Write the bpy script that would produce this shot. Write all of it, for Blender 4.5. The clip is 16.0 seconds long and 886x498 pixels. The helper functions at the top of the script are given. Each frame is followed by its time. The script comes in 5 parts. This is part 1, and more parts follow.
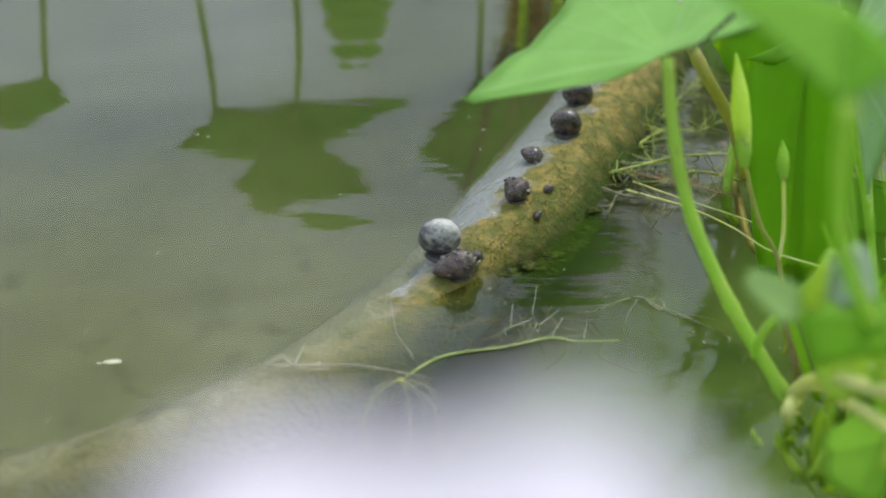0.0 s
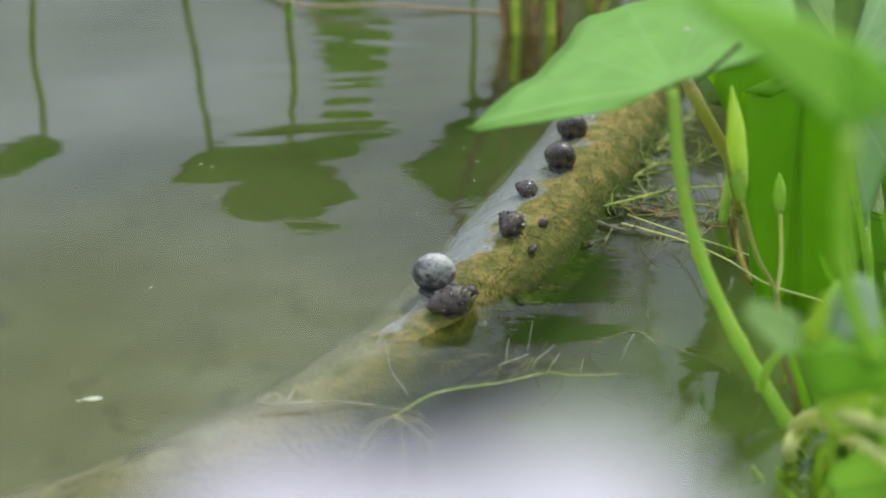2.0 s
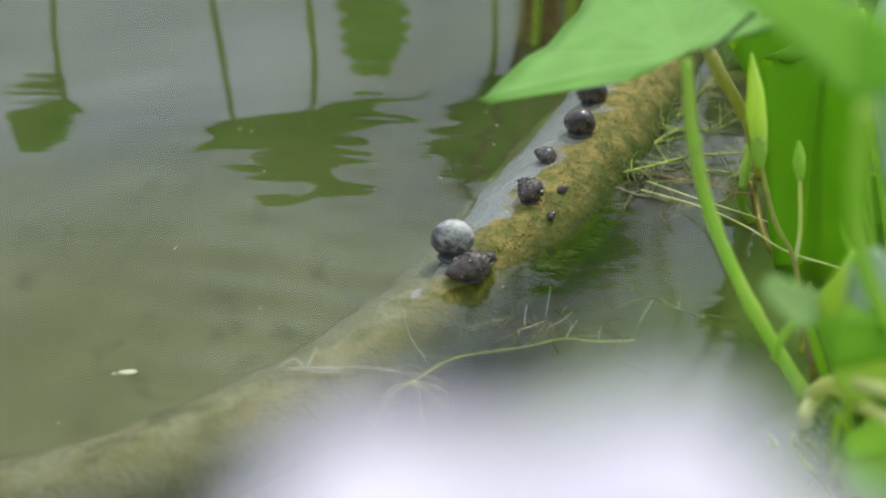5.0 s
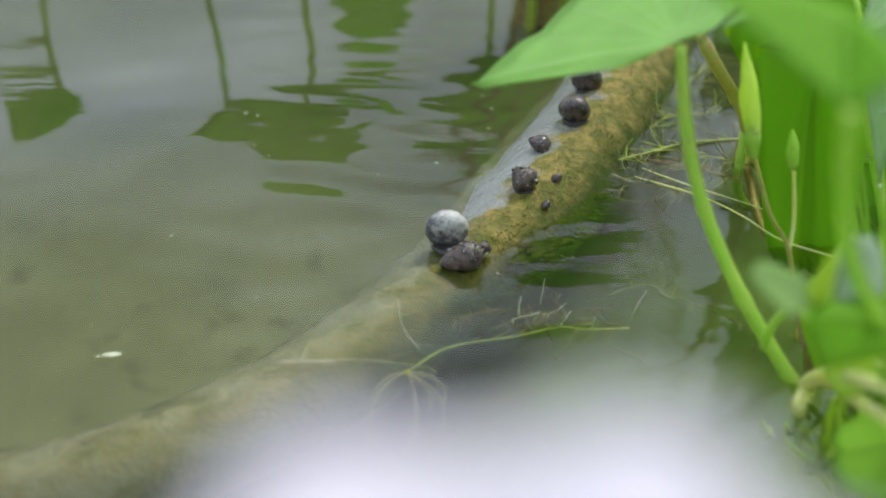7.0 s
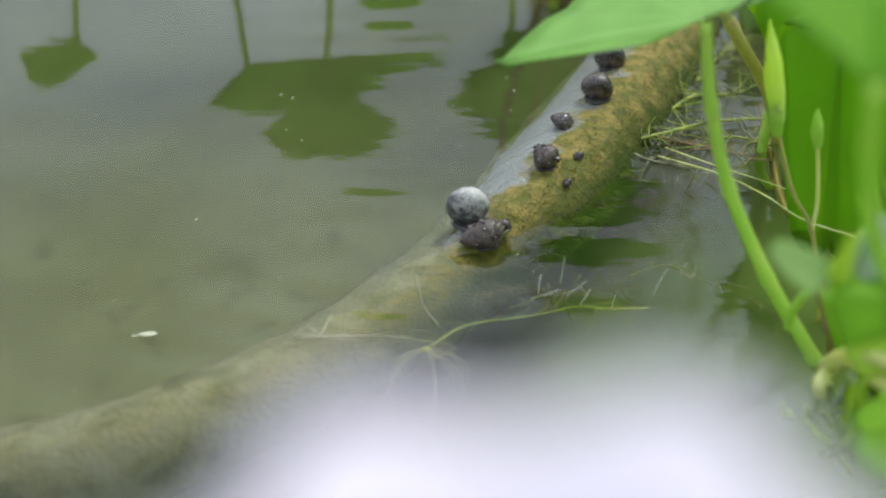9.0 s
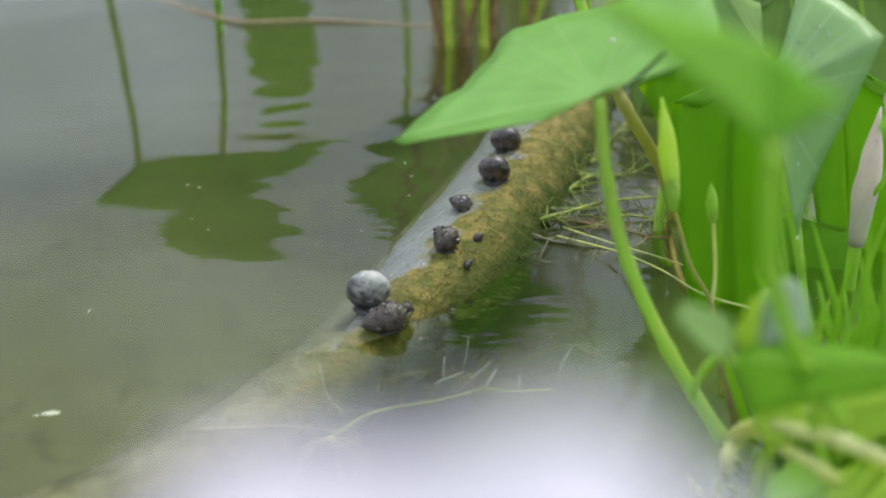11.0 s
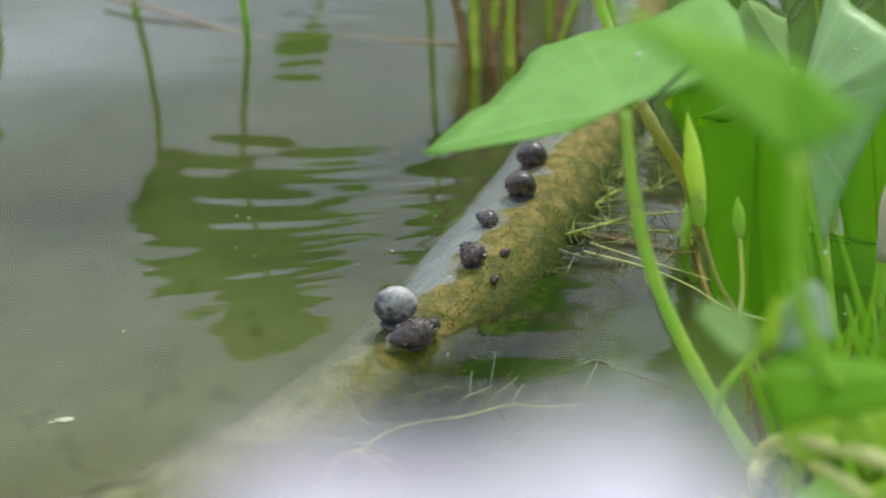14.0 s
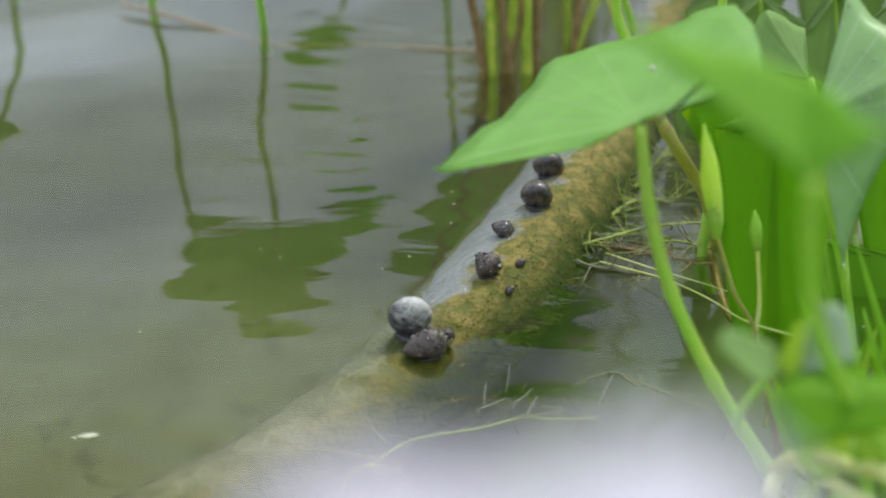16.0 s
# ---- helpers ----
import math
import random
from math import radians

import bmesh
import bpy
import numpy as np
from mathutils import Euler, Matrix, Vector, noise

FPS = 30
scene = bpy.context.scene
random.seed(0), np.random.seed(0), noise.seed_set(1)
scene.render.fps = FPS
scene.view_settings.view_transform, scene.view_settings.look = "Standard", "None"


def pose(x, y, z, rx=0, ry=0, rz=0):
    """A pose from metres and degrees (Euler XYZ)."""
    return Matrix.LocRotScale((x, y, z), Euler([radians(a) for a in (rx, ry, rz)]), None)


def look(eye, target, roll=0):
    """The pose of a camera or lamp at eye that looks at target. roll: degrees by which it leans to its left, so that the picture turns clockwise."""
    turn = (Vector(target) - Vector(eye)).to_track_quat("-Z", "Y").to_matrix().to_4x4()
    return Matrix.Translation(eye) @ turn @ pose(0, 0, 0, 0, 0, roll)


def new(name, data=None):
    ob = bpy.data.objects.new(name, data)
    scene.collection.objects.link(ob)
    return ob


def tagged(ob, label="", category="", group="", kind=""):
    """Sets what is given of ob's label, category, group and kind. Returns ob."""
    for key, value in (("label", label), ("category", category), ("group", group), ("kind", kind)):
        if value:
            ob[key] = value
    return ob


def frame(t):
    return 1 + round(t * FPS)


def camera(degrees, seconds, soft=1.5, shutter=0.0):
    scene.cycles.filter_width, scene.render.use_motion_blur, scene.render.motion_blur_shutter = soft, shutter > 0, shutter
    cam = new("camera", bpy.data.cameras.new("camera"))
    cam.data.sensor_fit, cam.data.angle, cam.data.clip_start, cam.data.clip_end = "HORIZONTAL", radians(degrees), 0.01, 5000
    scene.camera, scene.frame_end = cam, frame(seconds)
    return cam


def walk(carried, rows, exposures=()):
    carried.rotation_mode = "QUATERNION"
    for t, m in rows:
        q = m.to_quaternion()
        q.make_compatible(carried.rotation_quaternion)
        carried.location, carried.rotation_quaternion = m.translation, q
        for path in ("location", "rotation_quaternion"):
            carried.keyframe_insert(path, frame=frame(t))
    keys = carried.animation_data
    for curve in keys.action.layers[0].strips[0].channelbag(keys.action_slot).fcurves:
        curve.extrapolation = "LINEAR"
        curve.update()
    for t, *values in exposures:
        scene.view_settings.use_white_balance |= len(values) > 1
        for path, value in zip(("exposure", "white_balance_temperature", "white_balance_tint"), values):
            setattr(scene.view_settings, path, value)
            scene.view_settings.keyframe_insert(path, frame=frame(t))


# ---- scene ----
# A pond edge: a half-sunk log with snails, water spinach around it, seen from just above the water.
LENS = 42.0
PATH = [
    (0.0, pose(-0.0023, -0.0054, 0.4918, 59.00, -0.18, -0.03)),
    (0.5, pose(-0.0041, -0.0013, 0.4914, 58.89, -0.06, -0.47)),
    (1.0, pose(-0.0031, -0.0042, 0.4888, 59.48, 0.30, -0.61)),
    (1.5, pose(-0.0052, -0.0025, 0.4887, 59.90, -0.00, -0.74)),
    (2.0, pose(-0.0025, 0.0031, 0.4870, 60.72, -0.08, -0.44)),
    (2.5, pose(-0.0053, -0.0004, 0.4911, 60.90, 0.56, -0.39)),
    (3.0, pose(-0.0066, -0.0056, 0.4914, 60.89, 1.12, -0.22)),
    (3.5, pose(-0.0113, -0.0071, 0.4897, 60.16, 0.62, -0.15)),
    (4.0, pose(-0.0033, -0.0026, 0.4882, 59.30, -0.01, -0.02)),
    (4.2, pose(-0.0033, -0.0026, 0.4882, 59.28, -0.01, 0.50)),
    (6.3, pose(0.0071, 0.0078, 0.4955, 58.27, 0.60, 0.40)),
    (6.5, pose(0.0071, 0.0078, 0.4955, 58.29, 0.60, 0.44)),
    (7.0, pose(0.0053, 0.0066, 0.4983, 57.86, 0.74, 0.38)),
    (7.5, pose(0.0036, 0.0052, 0.4964, 57.31, 0.62, 0.40)),
    (8.0, pose(0.0017, 0.0018, 0.4985, 56.88, 0.98, 0.67)),
    (8.5, pose(0.0028, 0.0011, 0.4985, 56.76, 1.15, 1.30)),
    (9.0, pose(0.0060, 0.0066, 0.4963, 56.83, 0.84, 1.57)),
    (9.2, pose(0.0046, 0.0097, 0.4912, 57.51, -0.20, 1.95)),
    (9.3, pose(0.0039, 0.0113, 0.4887, 58.96, -0.74, 0.90)),
    (9.4, pose(0.0031, 0.0128, 0.4861, 59.55, -1.28, -1.58)),
    (9.5, pose(0.0024, 0.0144, 0.4836, 59.81, -1.81, -3.41)),
    (9.7, pose(0.0024, 0.0144, 0.4836, 59.94, -1.82, -4.60)),
    (11.8, pose(0.0056, 0.0136, 0.4839, 62.73, 0.50, -2.12)),
    (12.0, pose(0.0056, 0.0136, 0.4839, 62.93, 0.50, -1.80)),
    (12.5, pose(0.0056, 0.0162, 0.4811, 62.18, 0.15, -1.79)),
    (13.0, pose(0.0067, 0.0165, 0.4801, 61.81, -0.48, -1.96)),
    (13.5, pose(0.0037, 0.0064, 0.4884, 61.94, 0.20, -2.22)),
    (14.0, pose(0.0047, 0.0102, 0.4855, 62.17, 0.41, -2.42)),
    (14.5, pose(0.0036, 0.0157, 0.4817, 62.22, -0.12, -2.11)),
    (15.0, pose(0.0073, 0.0156, 0.4841, 62.31, -0.21, -1.55)),
    (15.5, pose(0.0056, 0.0152, 0.4873, 62.35, 0.11, -1.20)),
    (16.0, pose(0.0079, 0.0152, 0.4876, 62.43, 0.64, -1.49)),
]
cam = camera(LENS, 16.0, soft=1.8)
cam.data.dof.use_dof = True
cam.data.dof.focus_distance = 0.97
cam.data.dof.aperture_fstop = 3.1
walk(cam, PATH, [(0.0, 0.07), (9.7, 0.07), (12.0, 0.04), (16.0, 0.03)])

# ---- light: a bright overcast sky ----
world = bpy.data.worlds.new("sky")
scene.world = world
world.use_nodes = True
wn, wl = world.node_tree.nodes, world.node_tree.links
sky = wn.new("ShaderNodeTexSky")
sky.sky_type, sky.sun_disc = "NISHITA", False
sky.sun_elevation, sky.sun_rotation = radians(58), radians(35)
grey = wn.new("ShaderNodeHueSaturation")
grey.inputs["Saturation"].default_value = 0.35
coord = wn.new("ShaderNodeTexCoord")
clouds = wn.new("ShaderNodeTexNoise")
clouds.inputs["Scale"].default_value, clouds.inputs["Detail"].default_value = 2.6, 4.0
ramp = wn.new("ShaderNodeMapRange")
ramp.inputs["From Min"].default_value, ramp.inputs["From Max"].default_value = 0.35, 0.65
ramp.inputs["To Min"].default_value, ramp.inputs["To Max"].default_value = 0.62, 1.25
veil = wn.new("ShaderNodeMix")
veil.data_type = "RGBA"
veil.inputs[0].default_value = 0.75
veil.inputs[7].default_value = (12.4, 14.0, 16.4, 1)
cover = wn.new("ShaderNodeVectorMath")
cover.operation = "SCALE"
wl.new(coord.outputs["Generated"], clouds.inputs["Vector"])
wl.new(clouds.outputs["Fac"], ramp.inputs["Value"])
wl.new(sky.outputs["Color"], grey.inputs["Color"])
wl.new(grey.outputs["Color"], veil.inputs[6])
wl.new(veil.outputs[2], cover.inputs[0])
wl.new(ramp.outputs["Result"], cover.inputs["Scale"])
# an overcast sky is brightest overhead
height = wn.new("ShaderNodeSeparateXYZ")
dome = wn.new("ShaderNodeMapRange")
dome.inputs["To Min"].default_value, dome.inputs["To Max"].default_value = 0.62, 1.30
overhead = wn.new("ShaderNodeVectorMath")
overhead.operation = "SCALE"
wl.new(coord.outputs["Generated"], height.inputs[0])
wl.new(height.outputs["Z"], dome.inputs["Value"])
wl.new(cover.outputs[0], overhead.inputs[0])
wl.new(dome.outputs["Result"], overhead.inputs["Scale"])
wl.new(overhead.outputs[0], wn["Background"].inputs["Color"])
wn["Background"].inputs["Strength"].default_value = 0.100

sun = new("sun", bpy.data.lights.new("sun", "SUN"))
sun.data.energy, sun.data.angle, sun.data.color = 2.3, radians(14), (1.0, 0.97, 0.92)
sun.matrix_world = look((0.6, 0.9, 1.6), (0, 0, 0))


# ---- materials ----
def material(name, colors, rough=0.6, scale=60.0, bump=0.3, spots=None, spot_scale=300.0, spot_size=0.62, glow=None, coat=0.0,
             metal=0.0, spread=0.5, vary=0.0, gloss=0.5):
    """Two colours mixed by a noise, finer spots over them, relief, and light let through (glow)."""
    mat = bpy.data.materials.new(name)
    mat.use_nodes = True
    nodes, links = mat.node_tree.nodes, mat.node_tree.links
    shader = nodes["Principled BSDF"]
    shader.inputs["Roughness"].default_value = rough
    shader.inputs["Specular IOR Level"].default_value = gloss
    shader.inputs["Metallic"].default_value = metal
    shader.inputs["Coat Weight"].default_value = coat
    shader.inputs["Coat Roughness"].default_value = 0.12
    where = nodes.new("ShaderNodeTexCoord")
    large = nodes.new("ShaderNodeTexNoise")
    large.inputs["Scale"].default_value, large.inputs["Detail"].default_value = scale, 6
    links.new(where.outputs["Object"], large.inputs["Vector"])
    mix = nodes.new("ShaderNodeValToRGB")
    mix.color_ramp.elements[0].position, mix.color_ramp.elements[1].position = 0.5 - spread / 4, 0.5 + spread / 4
    mix.color_ramp.elements[0].color, mix.color_ramp.elements[1].color = (*colors[0], 1), (*colors[1], 1)
    links.new(large.outputs["Fac"], mix.inputs["Fac"])
    out = mix.outputs["Color"]
    fine = nodes.new("ShaderNodeTexNoise")
    fine.inputs["Scale"].default_value, fine.inputs["Detail"].default_value = spot_scale, 4
    links.new(where.outputs["Object"], fine.inputs["Vector"])
    if spots:
        edge = nodes.new("ShaderNodeMapRange")
        edge.inputs["From Min"].default_value, edge.inputs["From Max"].default_value = spot_size - 0.05, spot_size + 0.05
        links.new(fine.outputs["Fac"], edge.inputs["Value"])
        over = nodes.new("ShaderNodeMix")
        over.data_type = "RGBA"
        over.inputs[7].default_value = (*spots, 1)
        links.new(edge.outputs["Result"], over.inputs[0])
        links.new(out, over.inputs[6])
        out = over.outputs[2]
    if vary:
        info = nodes.new("ShaderNodeObjectInfo")
        island = nodes.new("ShaderNodeMapRange")
        island.inputs["To Min"].default_value, island.inputs["To Max"].default_value = 1 - vary, 1 + vary
        links.new(info.outputs["Random"], island.inputs["Value"])
        hue = nodes.new("ShaderNodeHueSaturation")
        links.new(island.outputs["Result"], hue.inputs["Value"])
        links.new(out, hue.inputs["Color"])
        out = hue.outputs["Color"]
    links.new(out, shader.inputs["Base Color"])
    if bump:
        relief = nodes.new("ShaderNodeBump")
        relief.inputs["Strength"].default_value, relief.inputs["Distance"].default_value = bump, 0.002
        both = nodes.new("ShaderNodeMath")
        both.operation = "ADD"
        links.new(large.outputs["Fac"], both.inputs[0])
        links.new(fine.outputs["Fac"], both.inputs[1])
        links.new(both.outputs[0], relief.inputs["Height"])
        links.new(relief.outputs["Normal"], shader.inputs["Normal"])
    if glow:
        thin = nodes.new("ShaderNodeBsdfTranslucent")
        thin.inputs["Color"].default_value = (*glow, 1)
        joint = nodes.new("ShaderNodeMixShader")
        joint.inputs[0].default_value = 0.45
        links.new(shader.outputs[0], joint.inputs[1])
        links.new(thin.outputs[0], joint.inputs[2])
        links.new(joint.outputs[0], nodes["Material Output"].inputs["Surface"])
    return mat


def leaf_material(name, blade, vein, glow, rough=0.42, share=0.5):
    """A leaf: blade colour with paler veins that fan out from the stalk, and light let through."""
    mat = material(name, (tuple(0.93 * c for c in blade), tuple(1.07 * c for c in blade)), rough, 45, 0.12, None, 500, gloss=0.2)
    nodes, links = mat.node_tree.nodes, mat.node_tree.links
    shader = nodes["Principled BSDF"]
    plain = shader.inputs["Base Color"].links[0].from_socket
    uv = nodes.new("ShaderNodeUVMap")
    split = nodes.new("ShaderNodeSeparateXYZ")
    links.new(uv.outputs["UV"], split.inputs[0])
    wave = nodes.new("ShaderNodeMath")
    wave.operation = "PINGPONG"
    wave.inputs[1].default_value = 0.035
    links.new(split.outputs["X"], wave.inputs[0])
    width = nodes.new("ShaderNodeMath")
    width.operation = "MULTIPLY"
    links.new(wave.outputs[0], width.inputs[0])
    links.new(split.outputs["Y"], width.inputs[1])
    line = nodes.new("ShaderNodeMapRange")
    line.inputs["From Min"].default_value, line.inputs["From Max"].default_value = 0.0005, 0.0034
    line.inputs["To Min"].default_value, line.inputs["To Max"].default_value = 0.5, 0.0
    links.new(width.outputs[0], line.inputs["Value"])
    over = nodes.new("ShaderNodeMix")
    over.data_type = "RGBA"
    over.inputs[7].default_value = (*vein, 1)
    links.new(line.outputs["Result"], over.inputs[0])
    links.new(plain, over.inputs[6])
    links.new(over.outputs[2], shader.inputs["Base Color"])
    thin = nodes.new("ShaderNodeBsdfTranslucent")
    thin.inputs["Color"].default_value = (*glow, 1)
    joint = nodes.new("ShaderNodeMixShader")
    joint.inputs[0].default_value = share
    links.new(shader.outputs[0], joint.inputs[1])
    links.new(thin.outputs[0], joint.inputs[2])
    links.new(joint.outputs[0], nodes["Material Output"].inputs["Surface"])
    return mat


LEAF = leaf_material("leaf_green", (0.27, 0.485, 0.120), (0.38, 0.57, 0.21), (0.42, 0.80, 0.04), 0.36, 0.42)
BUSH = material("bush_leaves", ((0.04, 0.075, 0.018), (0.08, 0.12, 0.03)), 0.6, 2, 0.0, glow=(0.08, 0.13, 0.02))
LEAF_YOUNG = leaf_material("leaf_young", (0.40, 0.56, 0.08), (0.48, 0.62, 0.14), (0.72, 0.92, 0.03), 0.65, 0.5)
GRASS = leaf_material("grass_green", (0.26, 0.47, 0.05), (0.32, 0.52, 0.08), (0.58, 0.88, 0.02), 0.65, 0.52)
LEAF_FRONT = leaf_material("leaf_front", (0.26, 0.48, 0.06), (0.33, 0.54, 0.11), (0.42, 0.82, 0.02), 0.6, 0.5)
LEAF_HAZY = leaf_material("leaf_greyish_green", (0.34, 0.45, 0.28), (0.40, 0.50, 0.34), (0.30, 0.50, 0.14), 0.7, 0.4)
LEAF_MID = leaf_material("leaf_mid_green", (0.30, 0.44, 0.15), (0.36, 0.49, 0.20), (0.38, 0.66, 0.08), 0.6, 0.45)
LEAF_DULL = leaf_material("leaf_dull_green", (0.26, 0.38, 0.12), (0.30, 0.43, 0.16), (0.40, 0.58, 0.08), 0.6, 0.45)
LEAF_DEEP = leaf_material("leaf_deep_green", (0.22, 0.48, 0.03), (0.28, 0.52, 0.08), (0.42, 0.90, 0.01))
# darker, saturated green that puts a backlit look into the colour
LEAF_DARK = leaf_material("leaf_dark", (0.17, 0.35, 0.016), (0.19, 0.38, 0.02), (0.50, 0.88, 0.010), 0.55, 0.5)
LEAF_PALE = leaf_material("leaf_pale", (0.35, 0.53, 0.22), (0.60, 0.72, 0.46), (0.34, 0.64, 0.07), 0.3, 0.35)
STEM = material("stem_green", ((0.47, 0.70, 0.10), (0.62, 0.74, 0.15)), 0.42, 50, 0.15, (0.44, 0.42, 0.14), 110, 0.66, (0.44, 0.78, 0.05))
RUNNER_PINK = material("runner_pink", ((0.36, 0.25, 0.15), (0.46, 0.33, 0.20)), 0.5, 60, 0.2, (0.30, 0.20, 0.11), 200, 0.6)
STEM_RED = material("stem_reddish", ((0.24, 0.17, 0.055), (0.30, 0.27, 0.07)), 0.45, 60, 0.2, (0.36, 0.22, 0.12), 200, 0.6)
STEM_PALE = material("stem_pale", ((0.76, 0.78, 0.26), (0.86, 0.85, 0.48)), 0.45, 45, 0.2, (0.60, 0.54, 0.26), 150, 0.72, (0.8, 0.85, 0.25))
STEM_TAN = material("stem_tan", ((0.46, 0.46, 0.12), (0.56, 0.53, 0.19)), 0.45, 60, 0.2, (0.50, 0.32, 0.16), 160, 0.60, (0.56, 0.58, 0.10))
# dark tone that paints the shadow in the leaf's fold
FOLD_SHADE = material("leaf_fold_shade", ((0.05, 0.09, 0.02), (0.09, 0.14, 0.03)), 0.6, 200, 0.1)
BUD = material("bud_green", ((0.70, 0.91, 0.14), (0.79, 0.94, 0.28)), 0.45, 40, 0.15, (0.52, 0.60, 0.24), 240, 0.68, (0.84, 1.0, 0.10))
BUD_PINK = material("bud_pink", ((0.86, 0.74, 0.72), (0.90, 0.84, 0.80)), 0.5, 50, 0.15, (0.78, 0.56, 0.54), 150, 0.68, (0.9, 0.75, 0.7))
PETAL = material("petal_white", ((0.86, 0.81, 0.86), (0.91, 0.86, 0.91)), 0.55, 30, 0.1, None, 300, 0.6, (0.95, 0.90, 0.97))
ROOT = material("root_pale", ((0.11, 0.11, 0.055), (0.27, 0.26, 0.15)), 0.6, 90, 0.2)
WEED_BRIGHT = material("weed_bright", ((0.18, 0.27, 0.03), (0.35, 0.39, 0.06)), 0.5, 90, 0.2)
WEED_BROWN = material("weed_brown", ((0.070, 0.064, 0.034), (0.13, 0.112, 0.058)), 0.7, 90, 0.2)
ROOT_PALE = material("root_straw", ((0.26, 0.25, 0.17), (0.40, 0.38, 0.27)), 0.6, 90, 0.2)
WEED_STALK = material("weed_stalk", ((0.26, 0.36, 0.07), (0.46, 0.52, 0.16)), 0.45, 60, 0.2, (0.30, 0.26, 0.10), 200, 0.66)
WEED = material("weed_green", ((0.13, 0.17, 0.05), (0.24, 0.26, 0.09)), 0.5, 90, 0.2)
MUD = material("mud", ((0.108, 0.114, 0.066), (0.150, 0.156, 0.104)), 0.9, 9, 0.6, (0.085, 0.092, 0.048), 26, 0.62)
REED_BROWN = material("reed_brown", ((0.22, 0.13, 0.05), (0.36, 0.24, 0.10)), 0.6, 60, 0.2)
REED_GREEN = material("reed_green", ((0.28, 0.42, 0.03), (0.46, 0.56, 0.06)), 0.5, 60, 0.2)
SHELL_GREY = material("shell_grey", ((0.075, 0.078, 0.082), (0.19, 0.19, 0.185)), 0.5, 90, 0.7, (0.05, 0.05, 0.052), 210, 0.60)
SHELL_BROWN = material("shell_brown", ((0.040, 0.030, 0.027), (0.115, 0.085, 0.074)), 0.3, 140, 0.5, (0.30, 0.27, 0.23), 500, 0.66, gloss=0.4)
SHELL_DARK = material("shell_dark", ((0.016, 0.012, 0.011), (0.095, 0.066, 0.057)), 0.26, 140, 0.4, (0.26, 0.24, 0.23), 420, 0.66, coat=0.55, gloss=0.55)


def chalky(mat, way, start, end, tone):
    """A chalky worn crown over a darker shell, with a ragged edge between; light from above is painted in with it."""
    nodes, links = mat.node_tree.nodes, mat.node_tree.links
    shader = nodes["Principled BSDF"]
    plain = shader.inputs["Base Color"].links[0].from_socket
    where = nodes.new("ShaderNodeTexCoord")
    across = nodes.new("ShaderNodeVectorMath")
    across.operation = "DOT_PRODUCT"
    across.inputs[1].default_value = way
    links.new(where.outputs["Object"], across.inputs[0])
    ragged = nodes.new("ShaderNodeTexNoise")
    ragged.inputs["Scale"].default_value, ragged.inputs["Detail"].default_value = 170, 9
    ragged.inputs["Roughness"].default_value = 0.68
    links.new(where.outputs["Object"], ragged.inputs["Vector"])
    total = nodes.new("ShaderNodeMath")
    total.operation = "MULTIPLY_ADD"
    total.inputs[1].default_value = 0.060
    links.new(ragged.outputs["Fac"], total.inputs[0])
    links.new(across.outputs["Value"], total.inputs[2])
    edge = nodes.new("ShaderNodeMapRange")
    edge.inputs["From Min"].default_value, edge.inputs["From Max"].default_value = start, end
    edge.inputs["To Max"].default_value = 0.9
    links.new(total.outputs[0], edge.inputs["Value"])
    over = nodes.new("ShaderNodeMix")
    over.data_type = "RGBA"
    over.inputs[7].default_value = (*tone, 1)
    links.new(edge.outputs["Result"], over.inputs[0])
    links.new(plain, over.inputs[6])
    links.new(over.outputs[2], shader.inputs["Base Color"])


chalky(SHELL_GREY, (0.55, -0.30, 0.78), 0.041, 0.060, (0.52, 0.51, 0.47))
FLESH = material("snail_flesh", ((0.02, 0.02, 0.02), (0.05, 0.045, 0.04)), 0.45, 200, 0.3)
FLECK = material("fleck", ((0.40, 0.43, 0.27), (0.56, 0.57, 0.42)), 0.6, 200, 0.2)
MOSS = material("moss", ((0.158, 0.172, 0.026), (0.335, 0.262, 0.064)), 0.8, 60, 0.0, (0.15, 0.115, 0.05), 130, 0.65, (0.38, 0.34, 0.06), spread=0.8, gloss=0.1)

DROPLET = material("droplet", ((0.86, 0.92, 0.86), (0.92, 0.95, 0.92)), 0.05, 100, 0.0, coat=1.0)
DROPLET.node_tree.nodes["Principled BSDF"].inputs["Transmission Weight"].default_value = 0.6


